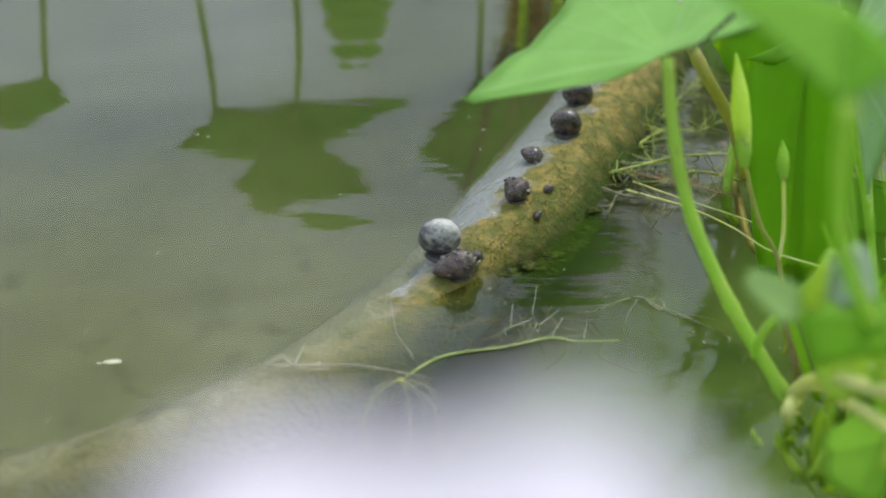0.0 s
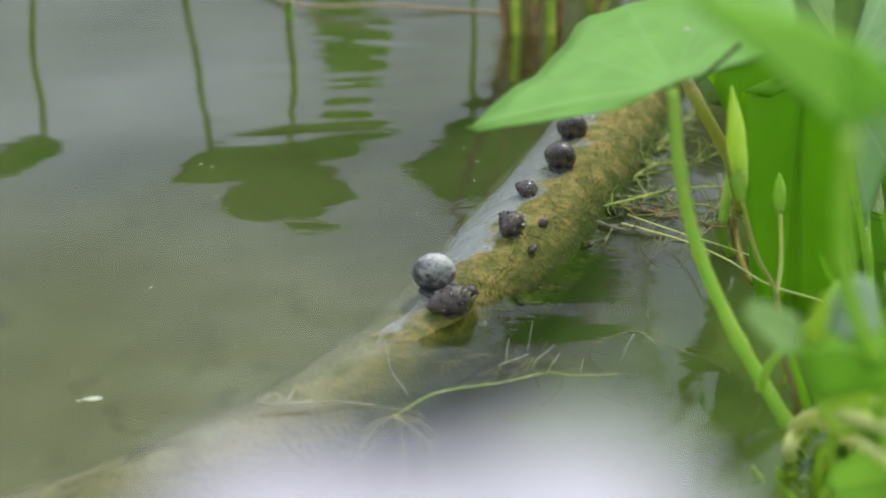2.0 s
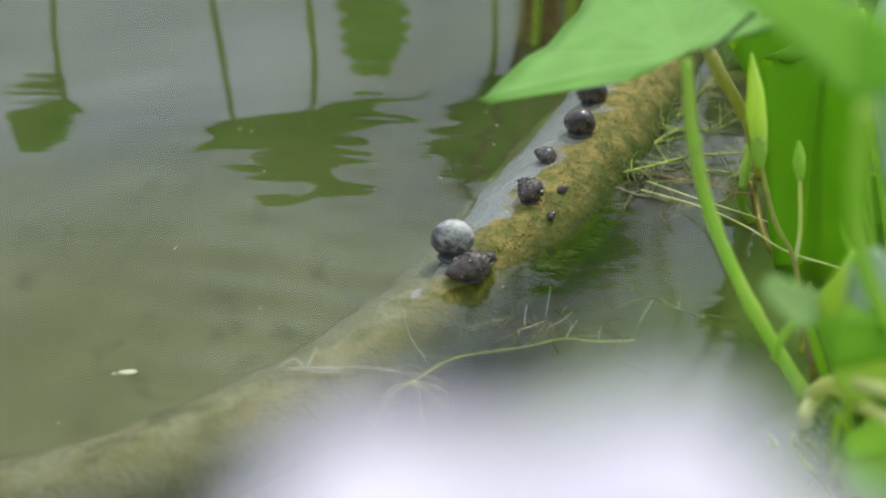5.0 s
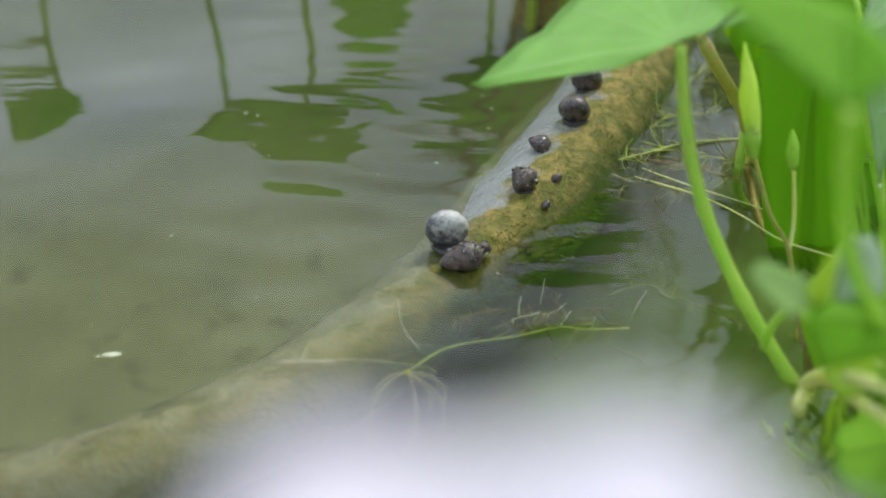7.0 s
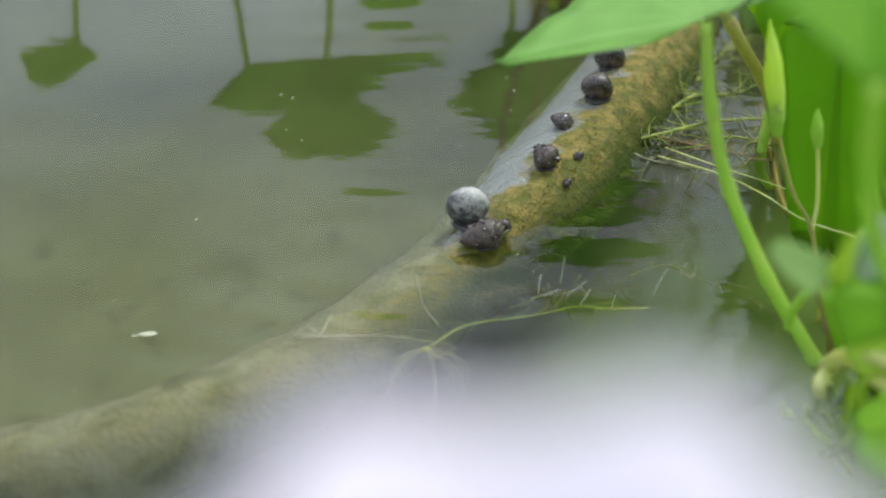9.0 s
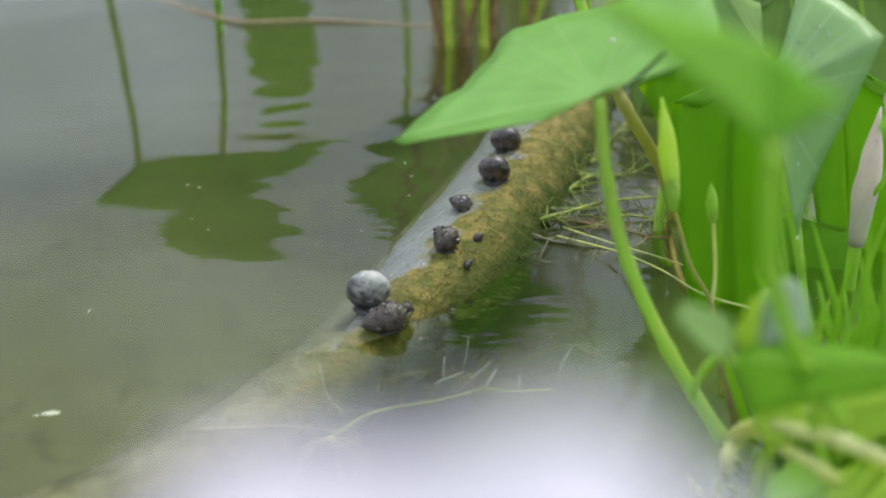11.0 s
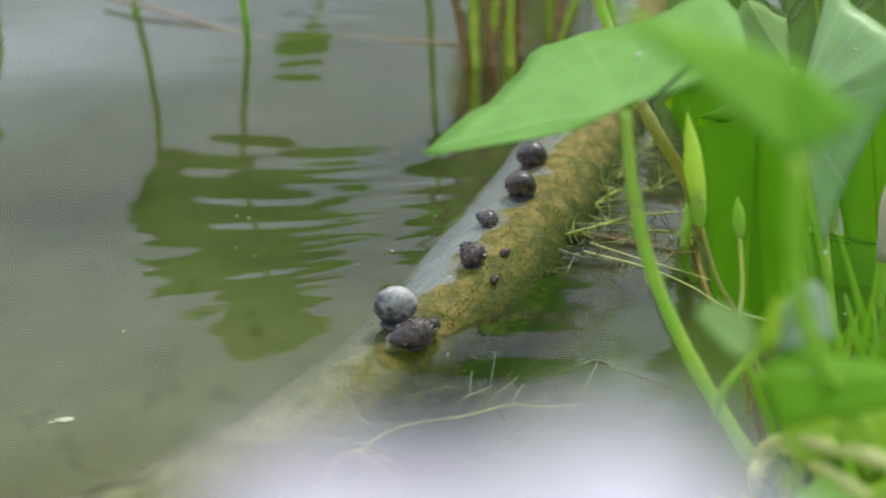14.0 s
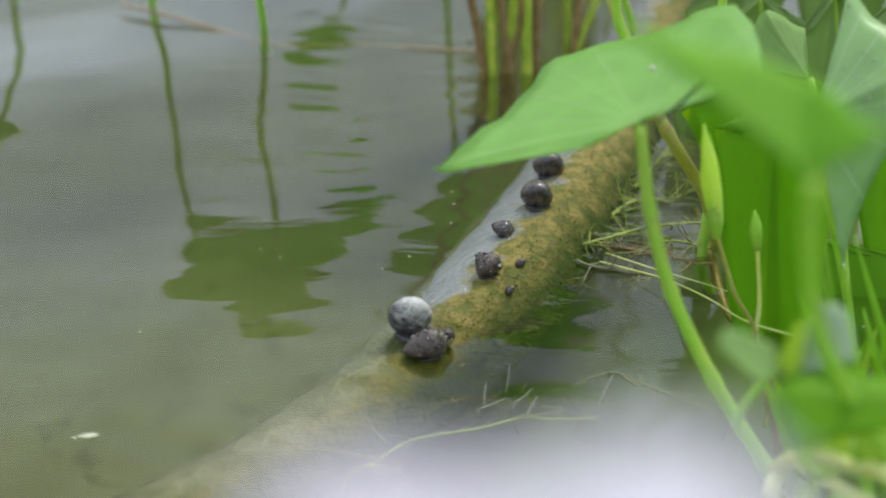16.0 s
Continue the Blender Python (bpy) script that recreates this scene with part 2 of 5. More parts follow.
def bed_shade_tones():
    """Tones of the bed: the shaded water beside the log painted as a dark strip, a greener tone under the plants."""
    nodes, links = MUD.node_tree.nodes, MUD.node_tree.links
    shader = nodes["Principled BSDF"]
    plain = shader.inputs["Base Color"].links[0].from_socket
    where = nodes.new("ShaderNodeTexCoord")
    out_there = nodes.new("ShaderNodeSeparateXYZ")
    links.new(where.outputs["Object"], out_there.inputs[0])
    # the bed darkens outward: light lost in deeper water is painted in
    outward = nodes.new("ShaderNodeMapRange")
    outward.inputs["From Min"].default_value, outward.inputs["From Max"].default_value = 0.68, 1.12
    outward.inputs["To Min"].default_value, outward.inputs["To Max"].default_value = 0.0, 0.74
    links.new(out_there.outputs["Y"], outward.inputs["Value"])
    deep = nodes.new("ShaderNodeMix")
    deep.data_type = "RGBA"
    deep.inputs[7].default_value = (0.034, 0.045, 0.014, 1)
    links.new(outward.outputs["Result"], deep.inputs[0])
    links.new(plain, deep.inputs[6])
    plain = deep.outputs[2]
    ragged = nodes.new("ShaderNodeTexNoise")
    ragged.inputs["Scale"].default_value, ragged.inputs["Detail"].default_value = 14, 5
    links.new(where.outputs["Object"], ragged.inputs["Vector"])
    across = nodes.new("ShaderNodeVectorMath")
    across.operation = "DOT_PRODUCT"
    across.inputs[1].default_value = (0.80, -0.60, 0)
    links.new(where.outputs["Object"], across.inputs[0])
    total = nodes.new("ShaderNodeMath")
    total.operation = "MULTIPLY_ADD"
    total.inputs[1].default_value = 0.12
    links.new(ragged.outputs["Fac"], total.inputs[0])
    links.new(across.outputs["Value"], total.inputs[2])
    far_off = nodes.new("ShaderNodeVectorMath")
    far_off.operation = "DISTANCE"
    far_off.inputs[1].default_value = (0.22, 0.85, -0.16)
    links.new(where.outputs["Object"], far_off.inputs[0])
    reach = nodes.new("ShaderNodeMapRange")
    reach.inputs["From Min"].default_value, reach.inputs["From Max"].default_value = 0.5, 0.9
    reach.inputs["To Min"].default_value, reach.inputs["To Max"].default_value = 1, 0
    links.new(far_off.outputs["Value"], reach.inputs["Value"])
    # first the painted shade beside the log, then the greener tone
    for start, end, tone in ((-0.44, -0.38, (0.046, 0.052, 0.036, 1)), (-0.37, -0.25, (0.115, 0.185, 0.050, 1))):
        edge = nodes.new("ShaderNodeMapRange")
        edge.inputs["From Min"].default_value, edge.inputs["From Max"].default_value = start, end
        links.new(total.outputs[0], edge.inputs["Value"])
        over = nodes.new("ShaderNodeMix")
        over.data_type = "RGBA"
        over.inputs[7].default_value = tone
        within = nodes.new("ShaderNodeMath")
        within.operation = "MULTIPLY"
        links.new(edge.outputs["Result"], within.inputs[0])
        links.new(reach.outputs["Result"], within.inputs[1])
        links.new(within.outputs[0], over.inputs[0])
        links.new(plain, over.inputs[6])
        plain = over.outputs[2]
    links.new(plain, shader.inputs["Base Color"])


bed_shade_tones()


def bark_material():
    """Wet bark on one flank, greyed by painted sky sheen, a yellow-green algal crust on top; silt and the water's murk
    painted in where the wood lies deep.
    """
    mat = material("bark", ((0.108, 0.118, 0.024), (0.250, 0.195, 0.055)), 0.7, 70, 1.0, (0.115, 0.105, 0.042), 210, 0.60)
    nodes, links = mat.node_tree.nodes, mat.node_tree.links
    shader = nodes["Principled BSDF"]
    crust = shader.inputs["Base Color"].links[0].from_socket
    uv = nodes.new("ShaderNodeUVMap")
    split = nodes.new("ShaderNodeSeparateXYZ")
    links.new(uv.outputs["UV"], split.inputs[0])
    where = nodes.new("ShaderNodeTexCoord")
    rough_edge = nodes.new("ShaderNodeTexNoise")
    rough_edge.inputs["Scale"].default_value, rough_edge.inputs["Detail"].default_value = 45, 6
    links.new(where.outputs["Object"], rough_edge.inputs["Vector"])
    shift = nodes.new("ShaderNodeMath")
    shift.operation = "MULTIPLY_ADD"
    shift.inputs[1].default_value = 0.17
    links.new(rough_edge.outputs["Fac"], shift.inputs[0])
    links.new(split.outputs["X"], shift.inputs[2])
    flank = nodes.new("ShaderNodeMapRange")
    flank.inputs["From Min"].default_value, flank.inputs["From Max"].default_value = 0.53, 0.57
    flank.inputs["To Min"].default_value, flank.inputs["To Max"].default_value = 1, 0
    links.new(shift.outputs[0], flank.inputs["Value"])
    # greyish tone: the sky's sheen on the wet wood is put into the colour
    wet = nodes.new("ShaderNodeMix")
    wet.data_type = "RGBA"
    wet.inputs[7].default_value = (0.20, 0.205, 0.19, 1)
    links.new(flank.outputs["Result"], wet.inputs[0])
    links.new(crust, wet.inputs[6])
    low = nodes.new("ShaderNodeMapRange")
    low.inputs["From Min"].default_value, low.inputs["From Max"].default_value = 0.645, 0.73
    links.new(shift.outputs[0], low.inputs["Value"])
    slimy = nodes.new("ShaderNodeMix")
    slimy.data_type = "RGBA"
    slimy.inputs[7].default_value = (0.048, 0.070, 0.012, 1)
    links.new(low.outputs["Result"], slimy.inputs[0])
    links.new(wet.outputs[2], slimy.inputs[6])
    # the murk of the water is painted in with the silt, towards the sunk end
    silt_murk = nodes.new("ShaderNodeMapRange")
    silt_murk.inputs["From Min"].default_value, silt_murk.inputs["From Max"].default_value = 0.10, 0.40
    silt_murk.inputs["To Min"].default_value, silt_murk.inputs["To Max"].default_value = 0.85, 0.0
    links.new(split.outputs["Y"], silt_murk.inputs["Value"])
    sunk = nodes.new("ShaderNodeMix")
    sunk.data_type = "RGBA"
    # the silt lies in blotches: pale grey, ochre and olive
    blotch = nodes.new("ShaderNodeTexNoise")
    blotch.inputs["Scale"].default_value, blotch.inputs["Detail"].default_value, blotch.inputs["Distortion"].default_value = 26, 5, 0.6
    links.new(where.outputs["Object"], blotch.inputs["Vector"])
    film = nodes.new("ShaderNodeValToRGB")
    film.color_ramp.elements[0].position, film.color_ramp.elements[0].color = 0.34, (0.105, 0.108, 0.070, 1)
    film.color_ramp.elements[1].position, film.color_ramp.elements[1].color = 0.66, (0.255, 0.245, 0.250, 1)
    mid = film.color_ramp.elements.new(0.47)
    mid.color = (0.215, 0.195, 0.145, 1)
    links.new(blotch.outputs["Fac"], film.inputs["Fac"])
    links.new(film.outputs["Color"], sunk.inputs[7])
    links.new(silt_murk.outputs["Result"], sunk.inputs[0])
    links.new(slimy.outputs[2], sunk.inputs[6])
    # pale band along the lower flank: the water film's sky sheen, painted as colour
    sheen_edge = nodes.new("ShaderNodeMapRange")
    sheen_edge.inputs["From Min"].default_value, sheen_edge.inputs["From Max"].default_value = 0.555, 0.62
    sheen_edge.inputs["To Min"].default_value, sheen_edge.inputs["To Max"].default_value = 1, 0
    links.new(shift.outputs[0], sheen_edge.inputs["Value"])
    reach = nodes.new("ShaderNodeMapRange")
    reach.inputs["From Min"].default_value, reach.inputs["From Max"].default_value = 0.36, 0.50
    reach.inputs["To Min"].default_value, reach.inputs["To Max"].default_value = 0.6, 0.0
    links.new(split.outputs["Y"], reach.inputs["Value"])
    both = nodes.new("ShaderNodeMath")
    both.operation = "MULTIPLY"
    patchy = nodes.new("ShaderNodeMath")
    patchy.operation = "MULTIPLY"
    links.new(sheen_edge.outputs["Result"], both.inputs[0])
    links.new(reach.outputs["Result"], both.inputs[1])
    silty = nodes.new("ShaderNodeMix")
    silty.data_type = "RGBA"
    silty.inputs[7].default_value = (0.28, 0.265, 0.255, 1)
    thin = nodes.new("ShaderNodeMapRange")
    thin.inputs["From Min"].default_value, thin.inputs["From Max"].default_value = 0.40, 0.60
    links.new(blotch.outputs["Fac"], thin.inputs["Value"])
    links.new(both.outputs[0], patchy.inputs[0])
    links.new(thin.outputs["Result"], patchy.inputs[1])
    links.new(patchy.outputs[0], silty.inputs[0])
    links.new(sunk.outputs[2], silty.inputs[6])
    links.new(silty.outputs[2], shader.inputs["Base Color"])
    gloss = nodes.new("ShaderNodeMapRange")
    gloss.inputs["To Min"].default_value, gloss.inputs["To Max"].default_value = 0.7, 0.16
    links.new(flank.outputs["Result"], gloss.inputs["Value"])
    links.new(gloss.outputs["Result"], shader.inputs["Roughness"])
    sheen = nodes.new("ShaderNodeMapRange")
    sheen.inputs["To Min"].default_value, sheen.inputs["To Max"].default_value = 0.12, 0.9
    links.new(flank.outputs["Result"], sheen.inputs["Value"])
    links.new(sheen.outputs["Result"], shader.inputs["Specular IOR Level"])
    return mat


SLIME = material("slime", ((0.05, 0.075, 0.012), (0.14, 0.16, 0.03)), 0.5, 60, 0.2)
# near-black green that paints the shade in the log's hollows
HOLLOW_SHADE = material("hollow_shade", ((0.022, 0.032, 0.008), (0.075, 0.085, 0.022)), 0.95, 200, 0.9, gloss=0.04)
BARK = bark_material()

WATER = bpy.data.materials.new("pond_water")
WATER.use_nodes = True
ws = WATER.node_tree.nodes["Principled BSDF"]
ws.inputs["Base Color"].default_value = (0.62, 0.68, 0.30, 1)
ws.inputs["Roughness"].default_value = 0.035
ws.inputs["IOR"].default_value = 1.42
ws.inputs["Transmission Weight"].default_value = 0.985


wn2, wl2 = WATER.node_tree.nodes, WATER.node_tree.links
wc = wn2.new("ShaderNodeTexCoord")
wstretch = wn2.new("ShaderNodeMapping")
wstretch.inputs["Scale"].default_value = (18, 55, 1)
wfine = wn2.new("ShaderNodeTexNoise")
wfine.inputs["Scale"].default_value, wfine.inputs["Detail"].default_value = 1.0, 2.0
wbump = wn2.new("ShaderNodeBump")
wbump.inputs["Strength"].default_value = 0.30
wl2.new(wc.outputs["Object"], wstretch.inputs["Vector"])
wl2.new(wstretch.outputs["Vector"], wfine.inputs["Vector"])
wsplit = wn2.new("ShaderNodeSeparateXYZ")
wside = wn2.new("ShaderNodeMapRange")                 # the water trembles more among the stems
wside.inputs["From Min"].default_value, wside.inputs["From Max"].default_value = -0.12, 0.12
wside.inputs["To Min"].default_value, wside.inputs["To Max"].default_value = 0.0006, 0.0022
wl2.new(wc.outputs["Object"], wsplit.inputs[0])
wl2.new(wsplit.outputs["X"], wside.inputs["Value"])
wl2.new(wside.outputs["Result"], wbump.inputs["Distance"])
wl2.new(wfine.outputs["Fac"], wbump.inputs["Height"])
wl2.new(wbump.outputs["Normal"], ws.inputs["Normal"])


# ---- mesh helpers ----
def smooth_line(points, steps=6):
    """A smooth line through the points."""
    pts = [Vector(p) for p in points]
    ext = [2 * pts[0] - pts[1], *pts, 2 * pts[-1] - pts[-2]]
    out = []
    for a, b, c, d in zip(ext, ext[1:], ext[2:], ext[3:]):
        for k in range(steps):
            u = k / steps
            out.append(0.5 * (2 * b + (c - a) * u + (2 * a - 5 * b + 4 * c - d) * u * u + (3 * b - a - 3 * c + d) * u ** 3))
    return out + [pts[-1]]


def tube(bm, points, radius, end=None, sides=8, steps=6, knots=0.0):
    """A tapered tube along a smooth line; knots thicken it at the given points."""
    end = radius if end is None else end
    line = smooth_line(points, steps)
    rings, side = [], None
    for k, p in enumerate(line):
        ahead = (line[min(k + 1, len(line) - 1)] - line[max(k - 1, 0)]).normalized()
        if side is None:
            side = ahead.orthogonal().normalized()
        side = (side - ahead * side.dot(ahead)).normalized()
        up = ahead.cross(side)
        r = radius + (end - radius) * k / (len(line) - 1)
        if knots and k % steps == 0 and 0 < k < len(line) - 1:
            r *= 1 + knots
        rings.append([bm.verts.new(p + r * (math.cos(a) * side + math.sin(a) * up)) for a in (2 * math.pi * j / sides for j in range(sides))])
    for a, b in zip(rings, rings[1:]):
        for j in range(sides):
            bm.faces.new((a[j], a[(j + 1) % sides], b[(j + 1) % sides], b[j]))
    bm.faces.new(rings[0][::-1])
    bm.faces.new(rings[-1])
    return bm


def blob(bm, centre, size, turn=(0, 0, 0), rough=0.1, level=2, seed=0):
    """A rounded lump with an uneven surface."""
    made = bmesh.ops.create_icosphere(bm, subdivisions=level, radius=1)["verts"]
    m = pose(*centre, *turn) @ Matrix.Diagonal((*size, 1))
    for v in made:
        v.co *= 1 + rough * noise.noise(v.co * 1.7 + Vector((seed, 3 * seed, 0)))
        v.co = m @ v.co
    return bm


OUTLINE = ((1.0, 0.0), (0.90, 0.075), (0.76, 0.19), (0.60, 0.32), (0.44, 0.45), (0.29, 0.58), (0.16, 0.74), (0.05, 0.90), (0.0, 1.0), (0.0, 0.93),
           (0.03, 0.74), (0.05, 0.50), (0.05, 0.27), (0.03, 0.10))


BROAD = ((1.05, 0.0), (1.02, 0.19), (1.0, 0.42), (1.01, 0.58), (0.99, 0.66), (0.94, 0.72), (0.77, 0.735), (0.57, 0.745), (0.45, 0.79), (0.36, 0.86), (0.19, 0.93), (0.05, 0.98), (0.01, 0.985),
         (-0.02, 0.92), (-0.045, 0.74), (-0.08, 0.46), (-0.08, 0.25), (-0.03, 0.08))


def leaf(bm, node, tip, left, right, cup=0.06, wave=0.03, seed=0, full=1.0, broad=False):
    """An arrow-shaped leaf: from the stalk's end to its tip, and to the points of its two hind lobes."""
    node = Vector(node)
    main, sides = Vector(tip) - node, (Vector(left) - node, Vector(right) - node)
    normal = (sides[1] - sides[0]).cross(main).normalized()
    if normal.z < 0:
        normal = -normal
    size = max(s.length for s in (main, *sides))
    uvs = bm.loops.layers.uv.verify()
    rim = [(a, b, 0) for a, b in reversed(OUTLINE)] + [(a, b, 1) for a, b in OUTLINE[1:]]
    swell = lambda a: 1 + (full - 1) * math.sin(math.pi * min(1, max(0, a)))
    rim = [(a * swell(a), b * swell(a), s) for a, b, s in rim]
    if broad:
        rim = [(a, b, 0) for a, b in reversed(BROAD)] + [q for q in rim if q[2] == 1]
    rings = (0.12, 0.3, 0.5, 0.7, 0.86, 1.0)
    hub = bm.verts.new(node)
    table = []
    for r in rings:
        row = []
        for k, (a, b, s) in enumerate(rim):
            p = node + r * (a * main + b * sides[s])
            angle = k / (len(rim) - 1)
            lift = cup * r * r + wave * r * noise.noise(Vector((angle * 9, r * 2, seed * 7.3))) + 0.012 * r * math.cos(angle * math.pi * 24)
            row.append(bm.verts.new(p + normal * size * lift))
        table.append(row)
    count = len(rim)
    for k in range(count - 1):
        faces = [(bm.faces.new((hub, table[0][k], table[0][k + 1])), ((k, 0), (k, rings[0]), (k + 1, rings[0])))]
        for n in range(len(rings) - 1):
            quad = (table[n][k], table[n + 1][k], table[n + 1][k + 1], table[n][k + 1])
            faces.append((bm.faces.new(quad), ((k, rings[n]), (k, rings[n + 1]), (k + 1, rings[n + 1]), (k + 1, rings[n]))))
        for face, places in faces:
            for loop, (u, v) in zip(face.loops, places):
                loop[uvs].uv = (u / (count - 1), v)
    return bm


def thing(name, at, label, category, group="", kind=""):
    ob = new(name)
    ob.location = at
    ob.empty_display_size = 0.02
    return tagged(ob, label, category, group, kind)


def part(name, bm, material_, parent=None, label="", smooth=True, thick=0.0):
    """One mesh object, under a thing or part whose origin its places are moved to."""
    bmesh.ops.recalc_face_normals(bm, faces=bm.faces)
    mesh = bpy.data.meshes.new(name)
    shift = Vector((0, 0, 0))
    above = parent
    while above is not None:
        shift += above.location
        above = above.parent
    for v in bm.verts:
        v.co -= shift
    bm.to_mesh(mesh)
    bm.free()
    if smooth:
        for p in mesh.polygons:
            p.use_smooth = True
    mesh.materials.append(material_)
    ob = new(name, mesh)
    ob.parent = parent
    if thick:
        solid = ob.modifiers.new("thickness", "SOLIDIFY")
        solid.thickness = thick
    return tagged(ob, label)


# ---- pond bed and bank: one sheet to the horizon ----
def bed_height(x, y):
    deep = -0.16 - 0.05 * min(max(y - 0.6, 0), 1.5) + 0.012 * noise.noise(Vector((x * 9, y * 9, 0))) + 0.03 * noise.noise(Vector((x * 2, y * 2, 5)))
    near = max(0.0, min(1.0, (0.22 - y) / 0.35))
    far = max(0.0, min(1.0, (y - 14) / 3))
    wide = max(0.0, min(1.0, (abs(x) - 14) / 3))
    rise = max(near, far, wide)
    return deep + rise * rise * (3 - 2 * rise) * 0.42


def sheet(name, xs, ys, height, mat):
    grid = np.array([(x, y, height(x, y)) for y in ys for x in xs])
    nx, ny = len(xs), len(ys)
    faces = [(j * nx + i, j * nx + i + 1, (j + 1) * nx + i + 1, (j + 1) * nx + i) for j in range(ny - 1) for i in range(nx - 1)]
    mesh = bpy.data.meshes.new(name)
    mesh.from_pydata(grid.tolist(), [], faces)
    for p in mesh.polygons:
        p.use_smooth = True
    mesh.materials.append(mat)
    return new(name, mesh)


far_steps = [16, 14, 10, 6, 3.5, 2.2]
bed_x = [-900, -200, -60, *[-v for v in far_steps], *np.linspace(-1.4, 1.6, 90), *far_steps[::-1], 60, 200, 900]
bed_y = [-900, -200, -40, -8, -2, -0.6, *np.linspace(-0.3, 2.4, 90), 3.4, 5, 8, 11, 14, 15, 16, 17, 40, 200, 900]
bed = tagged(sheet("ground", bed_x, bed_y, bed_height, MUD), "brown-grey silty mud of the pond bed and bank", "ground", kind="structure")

# ---- water: a rippled sheet that glides as the ripples travel towards the bank ----
SLANT = 0.50                      # the way of the swell, in radians off the line to the bank
SWELL = 0.70                      # metres from crest to crest
SPEED = 2.0                       # metres a second, along the line to the bank
MARK = (-0.20, 1.05)              # the place for which the swell is told
# seconds, crests that have passed, steepness, level at the log
TRAIN = ((-1.0, -2.95, 0.020, 0.0010), (0.0, -0.45, 0.022, -0.0015), (0.5, 0.80, 0.035, 0.0020), (1.0, 2.05, 0.050, 0.0015), (1.5, 3.20, 0.050, 0.0010), (2.0, 4.55, 0.055, -0.0015),
         (2.5, 5.73, 0.095, 0.0070), (3.0, 7.05, 0.080, 0.0035), (3.5, 8.05, 0.080, 0.0015), (4.0, 9.12, 0.075, -0.0020), (5.2, 12.1, 0.050, 0.0015), (6.5, 15.30, 0.055, 0.0005),
         (7.0, 16.62, 0.070, 0.0045), (7.5, 17.90, 0.085, 0.0070), (8.0, 19.05, 0.070, 0.0020), (8.5, 20.10, 0.080, 0.0015), (9.0, 21.50, 0.030, 0.0010), (9.5, 22.75, 0.015, 0.0005),
         (10.7, 25.8, 0.025, 0.0010), (12.0, 29.00, 0.040, 0.0010), (12.5, 30.25, 0.045, 0.0005), (13.0, 31.72, 0.095, -0.0025), (13.5, 32.90, 0.085, 0.0060), (14.0, 34.02, 0.080, 0.0045),
         (14.5, 35.15, 0.065, 0.0005), (15.0, 36.60, 0.050, -0.0010), (15.5, 37.75, 0.095, 0.0075), (16.0, 38.90, 0.080, 0.0060), (17.0, 41.4, 0.060, 0.0020))
TRAIN = np.array(TRAIN)


def swell(x, y, t):
    """The height of the swell at t seconds; damped beside the plants so that the weeds stay at the surface."""
    when = t + (y - MARK[1] - (x - MARK[0]) * math.tan(SLANT)) / SPEED
    crests = np.interp(when, TRAIN[:, 0], TRAIN[:, 1])
    steep = np.interp(when, TRAIN[:, 0], TRAIN[:, 2])
    damping = np.clip((0.05 - x) / 0.15, 0, 1)
    damping = 0.22 + 0.78 * damping * damping * (3 - 2 * damping)
    return -damping * steep * SWELL / (2 * math.pi) * np.cos(2 * math.pi * crests)


def water_level(t):
    """How high the whole sheet stands, so that the water laps at the log as far as it does."""
    return float(np.interp(t, TRAIN[:, 0], TRAIN[:, 3]) - swell(-0.03, 0.75, t))


